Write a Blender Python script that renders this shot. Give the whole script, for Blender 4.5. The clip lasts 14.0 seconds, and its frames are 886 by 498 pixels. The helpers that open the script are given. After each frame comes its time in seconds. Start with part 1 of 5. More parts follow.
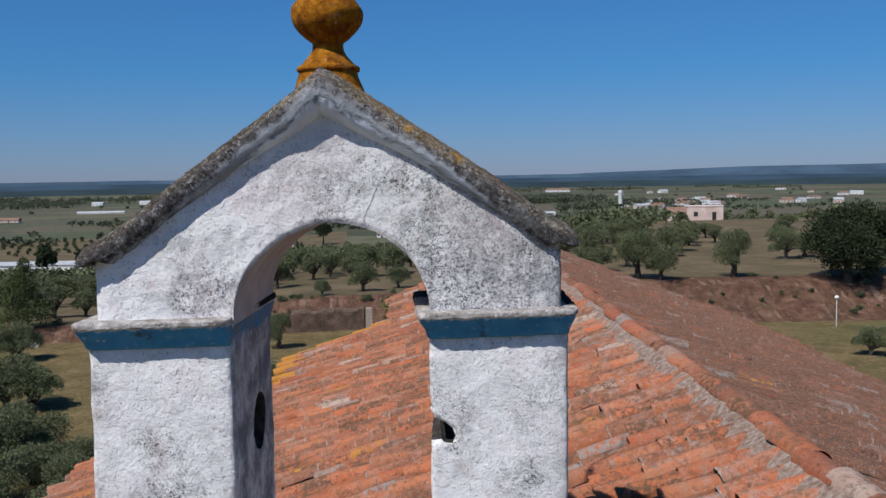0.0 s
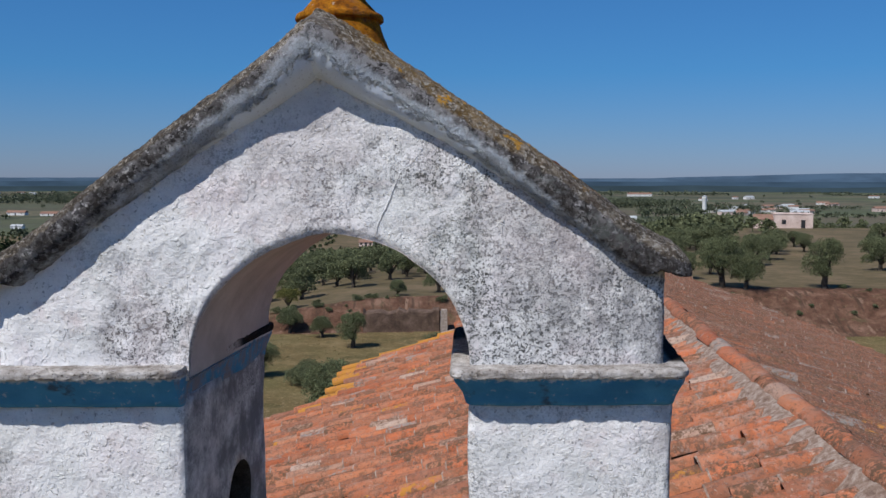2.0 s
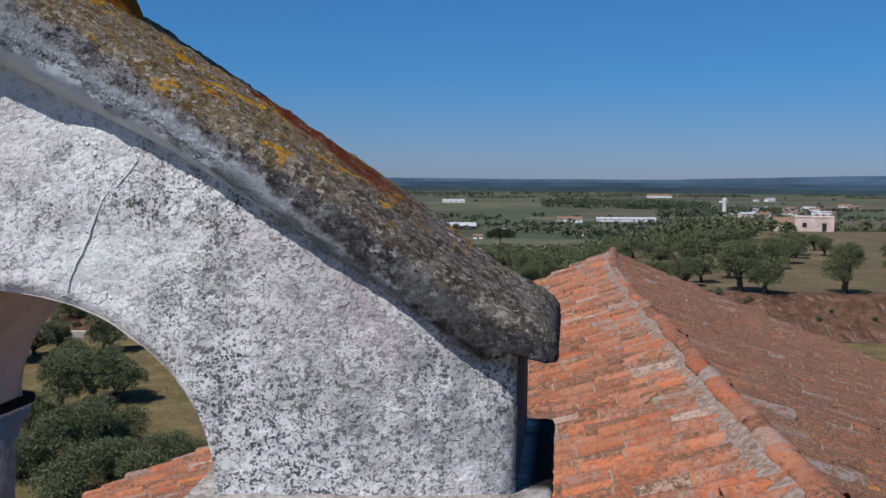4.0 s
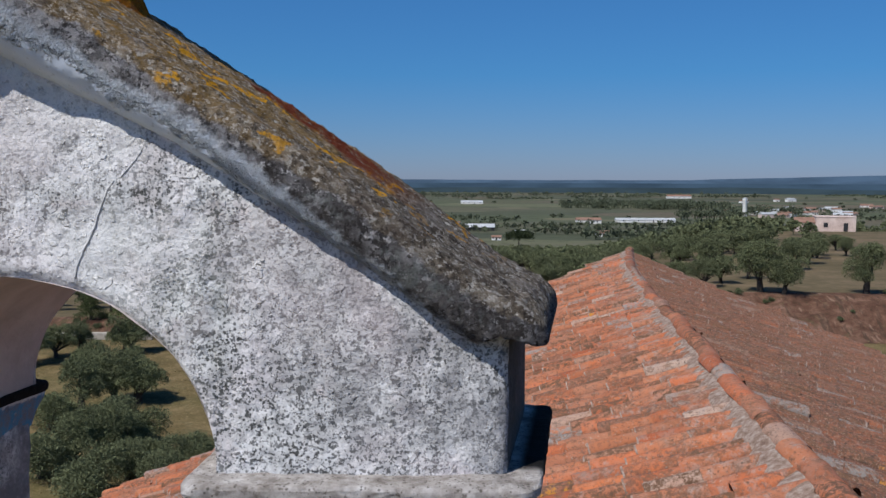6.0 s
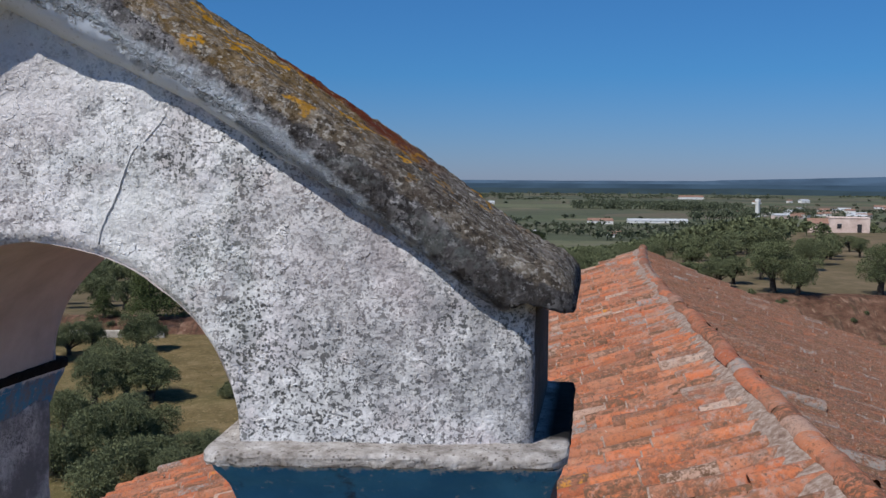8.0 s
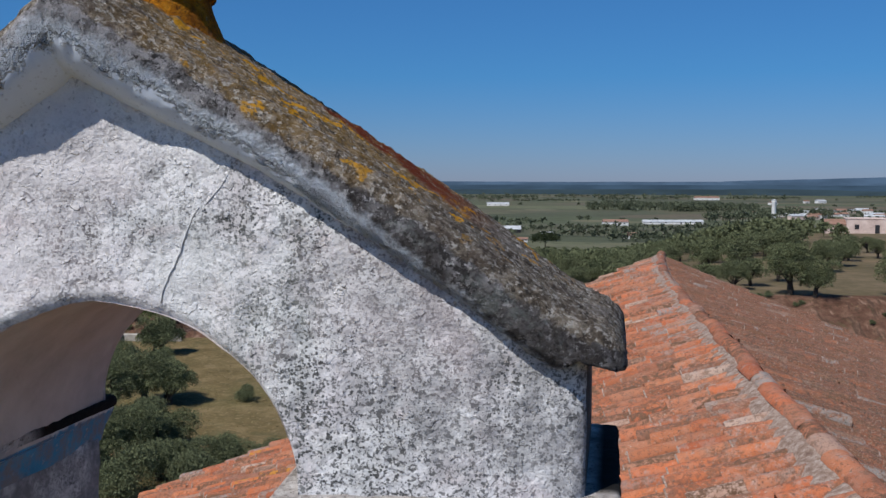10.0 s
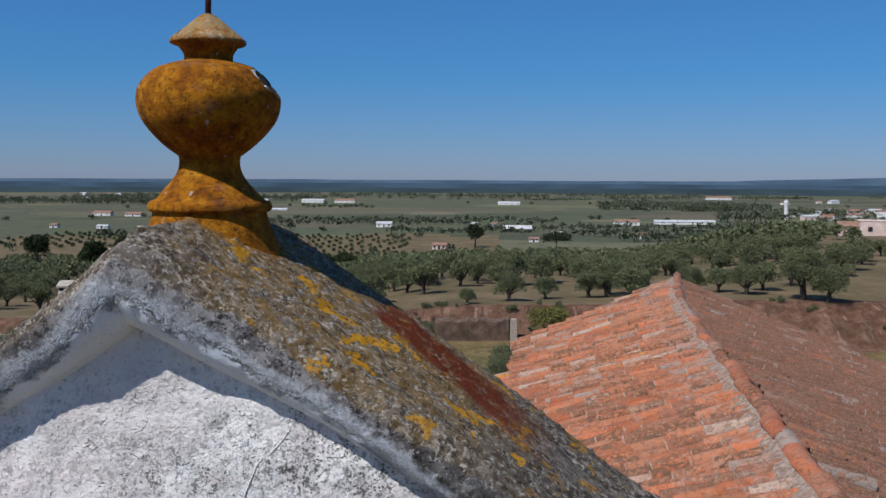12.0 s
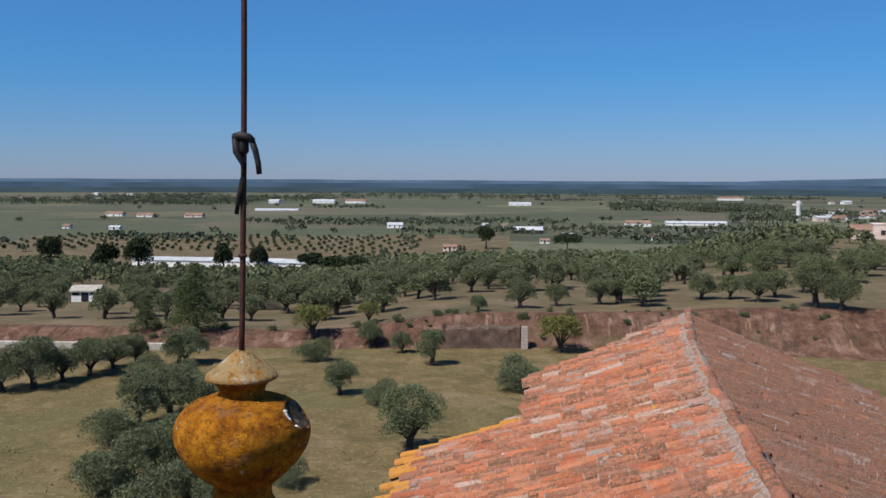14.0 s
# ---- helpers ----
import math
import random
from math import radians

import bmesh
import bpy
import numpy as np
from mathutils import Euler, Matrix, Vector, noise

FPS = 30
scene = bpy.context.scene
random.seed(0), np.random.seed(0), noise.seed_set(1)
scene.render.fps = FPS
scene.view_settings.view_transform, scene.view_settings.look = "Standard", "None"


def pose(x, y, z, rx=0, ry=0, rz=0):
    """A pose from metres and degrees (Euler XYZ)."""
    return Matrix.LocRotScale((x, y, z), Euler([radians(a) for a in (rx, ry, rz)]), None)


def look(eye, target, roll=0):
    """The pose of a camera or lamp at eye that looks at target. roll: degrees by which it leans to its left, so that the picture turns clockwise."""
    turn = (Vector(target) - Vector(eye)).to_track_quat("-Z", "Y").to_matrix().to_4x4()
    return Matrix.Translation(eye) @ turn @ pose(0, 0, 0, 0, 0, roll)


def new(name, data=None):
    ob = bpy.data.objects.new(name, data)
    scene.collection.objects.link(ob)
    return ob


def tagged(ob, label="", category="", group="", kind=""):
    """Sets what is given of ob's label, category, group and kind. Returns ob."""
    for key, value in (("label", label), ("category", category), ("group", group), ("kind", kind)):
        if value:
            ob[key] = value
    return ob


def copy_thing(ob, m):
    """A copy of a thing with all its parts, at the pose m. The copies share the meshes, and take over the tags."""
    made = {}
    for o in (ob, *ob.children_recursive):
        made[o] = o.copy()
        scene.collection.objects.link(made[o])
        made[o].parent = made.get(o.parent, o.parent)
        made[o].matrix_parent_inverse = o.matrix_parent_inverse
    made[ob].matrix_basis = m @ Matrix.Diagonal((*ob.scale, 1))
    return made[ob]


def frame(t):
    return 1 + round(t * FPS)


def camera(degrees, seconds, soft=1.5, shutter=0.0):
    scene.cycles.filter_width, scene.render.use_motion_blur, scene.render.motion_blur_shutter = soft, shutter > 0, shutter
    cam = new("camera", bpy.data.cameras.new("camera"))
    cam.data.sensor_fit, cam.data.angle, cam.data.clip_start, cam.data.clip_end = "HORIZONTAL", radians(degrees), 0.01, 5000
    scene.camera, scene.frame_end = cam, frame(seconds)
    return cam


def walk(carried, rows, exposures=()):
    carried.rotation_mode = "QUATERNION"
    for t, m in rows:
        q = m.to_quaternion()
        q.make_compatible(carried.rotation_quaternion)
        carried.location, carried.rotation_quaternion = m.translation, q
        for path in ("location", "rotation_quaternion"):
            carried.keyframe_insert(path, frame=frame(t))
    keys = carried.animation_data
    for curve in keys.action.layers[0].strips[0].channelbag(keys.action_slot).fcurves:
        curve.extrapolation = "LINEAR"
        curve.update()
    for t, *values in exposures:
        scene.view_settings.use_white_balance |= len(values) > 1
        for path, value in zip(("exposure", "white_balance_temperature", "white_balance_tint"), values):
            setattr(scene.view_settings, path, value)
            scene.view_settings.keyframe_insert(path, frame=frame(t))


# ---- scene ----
cam = camera(51.0, 14.0)
PATH = [
    (0, (0.035, -3.685, 12.106), (0.247, -1.703, 11.949), -0.9),
    (0.5, (-0.003, -3.684, 12.113), (0.135, -1.695, 11.959), -0.7),
    (1, (-0.024, -3.61, 12.098), (0.076, -1.618, 11.944), -0.4),
    (1.5, (0.087, -2.95, 12.07), (0.144, -0.957, 11.916), 0.1),
    (2, (0.241, -2.538, 12.083), (0.285, -0.545, 11.93), 0.1),
    (2.5, (0.501, -1.986, 12.103), (0.53, 0.008, 11.951), 0.1),
    (3, (0.646, -1.755, 12.139), (0.666, 0.239, 11.99), 0.0),
    (3.5, (0.73, -1.629, 12.138), (0.744, 0.365, 11.985), 0.3),
    (6, (0.822, -1.687, 12.114), (0.786, 0.307, 11.964), 0.2),
    (6.5, (0.815, -1.686, 12.058), (0.773, 0.308, 11.909), 0.2),
    (7, (0.804, -1.685, 12.051), (0.755, 0.309, 11.902), 0.2),
    (9.5, (0.771, -1.655, 12.05), (0.69, 0.338, 11.899), 0.3),
    (10, (0.724, -1.706, 12.159), (0.632, 0.286, 12.013), 0.1),
    (10.5, (0.684, -1.723, 12.282), (0.585, 0.269, 12.135), 0.2),
    (11, (0.658, -1.726, 12.379), (0.553, 0.266, 12.232), 0.1),
    (11.5, (0.633, -1.694, 12.487), (0.523, 0.298, 12.339), 0.2),
    (12, (0.621, -1.67, 12.627), (0.506, 0.321, 12.478), 0.3),
    (12.5, (0.617, -1.666, 12.765), (0.496, 0.325, 12.617), 0.3),
    (13, (0.618, -1.685, 12.924), (0.492, 0.305, 12.776), 0.2),
    (13.5, (0.619, -1.706, 13.06), (0.489, 0.284, 12.913), 0.2),
    (14, (0.591, -1.707, 13.375), (0.453, 0.282, 13.226), 0.3),
]
walk(cam, [(t, look(eye, target, roll)) for t, eye, target, roll in PATH],
     [(0, -0.03, 6250, 10), (11, -0.02, 6260, 10), (12, 0.04, 6320, 10), (12.5, 0.13, 6380, 10), (14, 0.28, 6400, 10)])

# ---- world, sun, exposure ----
SUN_ELEV, SUN_AZ = 54.0, 42.0          # height, and how far the sun stands to the left of straight behind
sun_way = Vector((-math.sin(radians(SUN_AZ)) * math.cos(radians(SUN_ELEV)),
                  -math.cos(radians(SUN_AZ)) * math.cos(radians(SUN_ELEV)), math.sin(radians(SUN_ELEV))))
world = bpy.data.worlds.new("sky_world")
scene.world = world
world.use_nodes = True
wn = world.node_tree
sky = wn.nodes.new("ShaderNodeTexSky")
sky.sky_type = "NISHITA"
sky.sun_disc = False
sky.sun_elevation = radians(SUN_ELEV)
sky.sun_rotation = radians(180 + SUN_AZ)
sky.altitude, sky.air_density, sky.dust_density, sky.ozone_density = 150, 1.0, 0.2, 3.0
# the clear, deep blue of a dry spring day
deep = wn.nodes.new("ShaderNodeGamma")
deep.inputs["Gamma"].default_value = 0.75
tint = wn.nodes.new("ShaderNodeMix")
tint.data_type, tint.blend_type = "RGBA", "MULTIPLY"
tint.inputs[0].default_value = 1.0
# greyer towards the horizon, where dust hangs in the air
high = wn.nodes.new("ShaderNodeSeparateXYZ")
wn.links.new(wn.nodes.new("ShaderNodeTexCoord").outputs["Generated"], high.inputs[0])
clear = wn.nodes.new("ShaderNodeMapRange")
clear.inputs["From Min"].default_value, clear.inputs["From Max"].default_value = 0.0, 0.11
wn.links.new(high.outputs["Z"], clear.inputs["Value"])
shade = wn.nodes.new("ShaderNodeMix")
shade.data_type = "RGBA"
shade.inputs[6].default_value, shade.inputs[7].default_value = (0.58, 0.75, 1.24, 1), (0.318, 0.79, 1.37, 1)
wn.links.new(clear.outputs["Result"], shade.inputs[0])
wn.links.new(shade.outputs[2], tint.inputs[7])
wn.links.new(sky.outputs[0], deep.inputs[0])
wn.links.new(deep.outputs[0], tint.inputs[6])
wn.links.new(tint.outputs[2], wn.nodes["Background"].inputs[0])
wn.nodes["Background"].inputs[1].default_value = 0.093
sun = new("sun", bpy.data.lights.new("sun", "SUN"))
sun.data.energy, sun.data.angle, sun.data.color = 4.7, radians(0.53), (1.0, 0.95, 0.88)
sun.matrix_world = look(sun_way * 60 + Vector((0, 0, 12)), (0, 0, 12))
scene.view_settings.exposure = 0.0

# ---- materials ----
class Mat:
    """A node material with short ways to noises, ramps and mixes."""

    def __init__(self, name, rough=0.85, spec=0.3):
        self.m = bpy.data.materials.new(name)
        self.m.use_nodes = True
        self.t = self.m.node_tree
        self.b = self.t.nodes["Principled BSDF"]
        self.b.inputs["Roughness"].default_value = rough
        self.b.inputs["Specular IOR Level"].default_value = spec
        self.pos = self.t.nodes.new("ShaderNodeNewGeometry").outputs["Position"]
        self.obj = self.t.nodes.new("ShaderNodeTexCoord").outputs["Object"]

    def put(self, sock, v):
        if isinstance(v, bpy.types.NodeSocket):
            self.t.links.new(v, sock)
        elif isinstance(v, tuple) and len(v) == 3 and sock.type == "RGBA":
            sock.default_value = (*v, 1)
        else:
            sock.default_value = v

    def scaled(self, src, s):
        n = self.t.nodes.new("ShaderNodeMapping")
        n.inputs["Scale"].default_value = s
        self.put(n.inputs["Vector"], src)
        return n.outputs[0]

    def noise(self, scale, detail=5, rough=0.6, src=None, warp=0.0):
        n = self.t.nodes.new("ShaderNodeTexNoise")
        n.inputs["Scale"].default_value, n.inputs["Detail"].default_value = scale, detail
        n.inputs["Roughness"].default_value, n.inputs["Distortion"].default_value = rough, warp
        self.put(n.inputs["Vector"], src or self.pos)
        return n.outputs["Fac"]

    def cells(self, scale, src=None, out="Color", feature="F1"):
        n = self.t.nodes.new("ShaderNodeTexVoronoi")
        n.feature = feature
        n.inputs["Scale"].default_value = scale
        self.put(n.inputs["Vector"], src or self.pos)
        return n.outputs[out]

    def bent(self, scale, size):
        """The place, pushed about by a noise: for ragged outlines."""
        n = self.t.nodes.new("ShaderNodeTexNoise")
        n.inputs["Scale"].default_value, n.inputs["Detail"].default_value = scale, 3
        self.put(n.inputs["Vector"], self.pos)
        m = self.t.nodes.new("ShaderNodeVectorMath")
        m.operation = "MULTIPLY_ADD"
        self.put(m.inputs[0], n.outputs["Color"])
        m.inputs[1].default_value = (size, size, size)
        self.put(m.inputs[2], self.pos)
        return m.outputs[0]

    def dots(self, scale, share, src=None):
        """Separate small spots, on a share of the cells."""
        n = self.t.nodes.new("ShaderNodeTexVoronoi")
        n.inputs["Scale"].default_value = scale
        self.put(n.inputs["Vector"], src or self.pos)
        pick = self.t.nodes.new("ShaderNodeSeparateColor")
        self.put(pick.inputs[0], n.outputs["Color"])
        size = self.math("MULTIPLY", pick.outputs[1], 0.45)
        spot = self.step(self.math("SUBTRACT", n.outputs["Distance"], size), 0.06, -0.04)
        return self.math("MULTIPLY", spot, self.step(pick.outputs[0], share, share - 0.02))

    def math(self, op, a, b=0.0, clamp=False):
        n = self.t.nodes.new("ShaderNodeMath")
        n.operation, n.use_clamp = op, clamp
        self.put(n.inputs[0], a), self.put(n.inputs[1], b)
        return n.outputs[0]

    def step(self, v, lo, hi):
        n = self.t.nodes.new("ShaderNodeMapRange")
        n.interpolation_type = "SMOOTHSTEP"
        n.inputs["From Min"].default_value, n.inputs["From Max"].default_value = lo, hi
        self.put(n.inputs["Value"], v)
        return n.outputs["Result"]

    def ramp(self, v, stops):
        n = self.t.nodes.new("ShaderNodeValToRGB")
        e = n.color_ramp.elements
        while len(e) < len(stops):
            e.new(0.5)
        for el, (p, c) in zip(e, stops):
            el.position, el.color = p, (*c, 1)
        self.put(n.inputs[0], v)
        return n.outputs[0]

    def mix(self, f, a, b, mode="MIX"):
        n = self.t.nodes.new("ShaderNodeMix")
        n.data_type, n.blend_type = "RGBA", mode
        self.put(n.inputs[0], f), self.put(n.inputs[6], a), self.put(n.inputs[7], b)
        return n.outputs[2]

    def near(self, centre, radii):
        """1 at the centre of an ellipsoid, 0 at its rim."""
        n = self.t.nodes.new("ShaderNodeMapping")
        n.vector_type = "TEXTURE"
        n.inputs["Location"].default_value, n.inputs["Scale"].default_value = centre, radii
        self.put(n.inputs["Vector"], self.pos)
        g = self.t.nodes.new("ShaderNodeTexGradient")
        g.gradient_type = "SPHERICAL"
        self.t.links.new(n.outputs[0], g.inputs[0])
        return g.outputs["Fac"]

    def axis(self, v):
        """How far the place lies along the vector v."""
        n = self.t.nodes.new("ShaderNodeVectorMath")
        n.operation = "DOT_PRODUCT"
        self.put(n.inputs[0], self.pos)
        n.inputs[1].default_value = v
        return n.outputs["Value"]

    def random(self):
        o = self.t.nodes.new("ShaderNodeObjectInfo").outputs["Random"]
        i = self.t.nodes.new("ShaderNodeNewGeometry").outputs["Random Per Island"]
        return self.math("FRACT", self.math("ADD", o, i))

    def bump(self, h, strength=0.4, dist=0.01, below=None):
        n = self.t.nodes.new("ShaderNodeBump")
        n.inputs["Strength"].default_value, n.inputs["Distance"].default_value = strength, dist
        self.put(n.inputs["Height"], h)
        if below:
            self.put(n.inputs["Normal"], below)
        return n.outputs[0]

    def done(self, colour, normal=None, rough=None):
        self.put(self.b.inputs["Base Color"], colour)
        if normal:
            self.put(self.b.inputs["Normal"], normal)
        if rough is not None:
            self.put(self.b.inputs["Roughness"], rough)
        return self.m


def plaster_material():
    a = Mat("limewash_plaster", 0.95, 0.15)
    base = a.ramp(a.noise(5, 6), [(0.3, (0.70, 0.70, 0.69)), (0.5, (0.87, 0.855, 0.845)), (0.7, (0.79, 0.73, 0.74))])
    base = a.mix(a.math("MULTIPLY", a.step(a.noise(13, 6, 0.7, warp=0.5), 0.52, 0.64), 0.25), base, (0.60, 0.60, 0.62))
    base = a.mix(a.step(a.noise(9, 4), 0.55, 0.72), base, (0.72, 0.65, 0.64))
    # speckled lichen, thick on one flank of the arch and thin elsewhere
    where = a.math("ADD", a.step(a.near((0.66, 0.0, 11.83), (0.62, 3.0, 0.50)), 0.0, 0.55), a.step(a.noise(2.2, 4), 0.45, 0.70))
    where = a.math("MULTIPLY", where, a.step(a.noise(14, 5, 0.7), 0.26, 0.56), True)
    fleck = a.math("MAXIMUM", a.math("MAXIMUM", a.dots(150, 0.62), a.dots(85, 0.40, a.bent(90, 0.02))), a.step(a.noise(62, 4, 0.72), 0.56, 0.585))
    fleck = a.math("MAXIMUM", fleck, a.math("MULTIPLY", a.step(a.noise(160, 2, 0.6), 0.56, 0.62), 0.8))
    where = a.math("ADD", where, 0.08, True)
    grey = a.math("MULTIPLY", where, a.math("ADD", a.math("MULTIPLY", fleck, 0.86), a.math("MULTIPLY", a.step(a.noise(17, 5, 0.7), 0.40, 0.60), 0.42)), True)
    base = a.mix(grey, base, (0.085, 0.085, 0.083))
    # short dark lines where the limewash has split, and chips that have lifted
    ragged = a.bent(38, 0.05)
    plates = a.noise(17, 2, 0.5, ragged)
    split = a.step(a.math("ABSOLUTE", a.math("SUBTRACT", plates, 0.52)), 0.012, 0.004)
    split = a.math("MULTIPLY", split, a.step(a.noise(34, 3, 0.6), 0.56, 0.60))
    base = a.mix(a.math("MULTIPLY", split, 0.7), base, (0.32, 0.31, 0.32))
    chips = a.math("MAXIMUM", a.dots(42, 0.38, ragged), a.dots(75, 0.35, ragged))
    # a grey, weathered patch towards the outer end of the speckled flank
    grime = a.math("MULTIPLY", a.step(a.near((0.86, 0.0, 11.86), (0.50, 1.5, 0.42)), 0.0, 0.55), a.step(a.noise(7, 6, 0.75), 0.36, 0.60))
    base = a.mix(a.math("MULTIPLY", grime, 0.7), base, (0.27, 0.265, 0.27))
    flake = a.noise(34, 6, 0.66, warp=0.35)
    pits = a.math("MULTIPLY", a.step(a.noise(75, 2, 0.5), 0.64, 0.69), 0.6)
    base = a.mix(pits, base, (0.22, 0.21, 0.21))
    base = a.mix(a.math("MULTIPLY", a.step(a.noise(1.7, 3), 0.5, 0.68), 0.22), base, (0.62, 0.66, 0.60))
    base = a.mix(a.math("MULTIPLY", a.step(a.noise(2.6, 4, 0.6, warp=0.6), 0.53, 0.66), 0.30), base, (0.66, 0.56, 0.56))
    # soot and moss under the coping and at the outer edges
    high = a.math("MULTIPLY", a.step(a.noise(3.5, 5), 0.40, 0.62), a.step(a.axis((0, 0, 1)), 12.0, 12.42))
    base = a.mix(a.math("MULTIPLY", high, 0.3), base, (0.36, 0.35, 0.35))
    rims = a.math("ADD", a.step(a.axis((-1, 0.135, 0)), 0.86, 0.99), a.step(a.axis((1, -0.135, 0)), 0.84, 0.96))
    rims = a.math("MULTIPLY", rims, a.step(a.noise(7, 5), 0.42, 0.66))
    base = a.mix(a.math("MULTIPLY", rims, 0.8), base, (0.24, 0.22, 0.21))
    # shade of the flank turned from the sun, put in as near-black colour
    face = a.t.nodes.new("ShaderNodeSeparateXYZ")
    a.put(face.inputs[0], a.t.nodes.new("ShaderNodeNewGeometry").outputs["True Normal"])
    flank_shade = a.math("MULTIPLY", a.step(face.outputs["X"], 0.5, 0.9), a.step(a.axis((1, -0.135, 0)), 0.7, 0.85))
    base = a.mix(a.math("MULTIPLY", flank_shade, 0.9), base, (0.045, 0.043, 0.04))
    # dark stains and the shade of the inner pillar flank, both in the colour
    stained_shade = a.math("MULTIPLY", a.step(face.outputs["X"], 0.5, 0.9), a.step(a.axis((-1, 0.135, 0)), 0.2, 0.3))
    base = a.mix(a.math("MULTIPLY", stained_shade, a.step(a.noise(5, 6, 0.7), 0.30, 0.62)), base, (0.20, 0.20, 0.205))
    lumps = a.bump(a.noise(12, 4, 0.55), 0.7, 0.012)
    flakes = a.bump(flake, 0.55, 0.008, lumps)
    flakes = a.bump(chips, 0.75, 0.0045, flakes)
    # brush strokes of the limewash, drawn slantwise
    stroke = a.t.nodes.new("ShaderNodeMapping")
    stroke.inputs["Rotation"].default_value = (0, radians(32), 0)
    stroke.inputs["Scale"].default_value = (5, 5, 22)
    a.put(stroke.inputs["Vector"], a.pos)
    flakes = a.bump(a.noise(1.0, 4, 0.6, stroke.outputs[0]), 0.2, 0.008, flakes)
    flakes = a.bump(a.step(a.noise(46, 1, 0.5), 0.72, 0.60), 0.16, 0.006, flakes)
    grains = a.bump(a.math("MAXIMUM", a.noise(95, 3, 0.6), 0.54), 0.5, 0.008, flakes)
    return a.done(base, a.bump(a.noise(260, 2), 0.3, 0.002, grains))


def reveal_material():
    a = Mat("bare_reveal_plaster", 0.95, 0.15)
    base = a.ramp(a.noise(6, 6), [(0.35, (0.42, 0.38, 0.36)), (0.6, (0.55, 0.50, 0.48))])
    return a.done(base, a.bump(a.noise(30, 5), 0.6, 0.008))


def blue_material():
    a = Mat("worn_blue_limewash", 0.9, 0.2)
    c = a.ramp(a.noise(9, 6), [(0.3, (0.05, 0.21, 0.38)), (0.65, (0.08, 0.30, 0.50))])
    worn = a.math("MULTIPLY", a.step(a.noise(38, 4, 0.7), 0.60, 0.68), 0.7)
    c = a.mix(worn, c, (0.40, 0.48, 0.52))
    c = a.mix(a.math("MULTIPLY", a.step(a.noise(11, 5), 0.58, 0.7), 0.8), c, (0.05, 0.06, 0.07))
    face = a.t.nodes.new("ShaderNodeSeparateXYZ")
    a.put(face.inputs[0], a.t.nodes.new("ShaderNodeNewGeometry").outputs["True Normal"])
    # greyer in patches on the inner flank of one pillar
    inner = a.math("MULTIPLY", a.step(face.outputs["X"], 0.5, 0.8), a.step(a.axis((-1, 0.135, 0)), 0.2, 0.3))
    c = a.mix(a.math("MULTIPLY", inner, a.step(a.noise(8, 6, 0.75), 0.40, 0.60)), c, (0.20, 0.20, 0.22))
    frayed = a.math("ADD", a.axis((0, 0, 1)), a.math("MULTIPLY", a.noise(40, 5, 0.75), 0.05))
    c = a.mix(a.math("MULTIPLY", a.step(frayed, 11.557, 11.566), 0.9), c, (0.62, 0.62, 0.60))
    return a.done(c, a.bump(a.noise(60, 5), 0.6, 0.006))


def ledge_material():
    a = Mat("lichened_ledge_plaster", 0.95, 0.15)
    c = a.ramp(a.noise(16, 6, 0.7), [(0.34, (0.22, 0.19, 0.165)), (0.5, (0.46, 0.42, 0.39)), (0.66, (0.72, 0.69, 0.67))])
    c = a.mix(a.math("MULTIPLY", a.step(a.noise(60, 4, 0.7), 0.58, 0.68), 0.8), c, (0.14, 0.12, 0.10))
    c = a.mix(a.math("MULTIPLY", a.dots(150, 0.5), 0.75), c, (0.10, 0.085, 0.07))
    # shade the wall casts on the ledge tops, painted in near black
    ledge_shade = a.math("MULTIPLY", a.step(a.axis((1, -0.135, 0)), 0.915, 0.945), a.step(a.axis((0, 1, 0)), 0.02, 0.06))
    ledge_shade = a.math("MAXIMUM", ledge_shade, a.math("MULTIPLY", a.step(a.math("ABSOLUTE", a.axis((1, 0, 0))), 0.50, 0.46), a.step(a.axis((0, 1, 0)), 0.36, 0.46)))
    c = a.mix(ledge_shade, c, (0.014, 0.013, 0.012))
    return a.done(c, a.bump(a.noise(70, 6, 0.75), 1.0, 0.012))


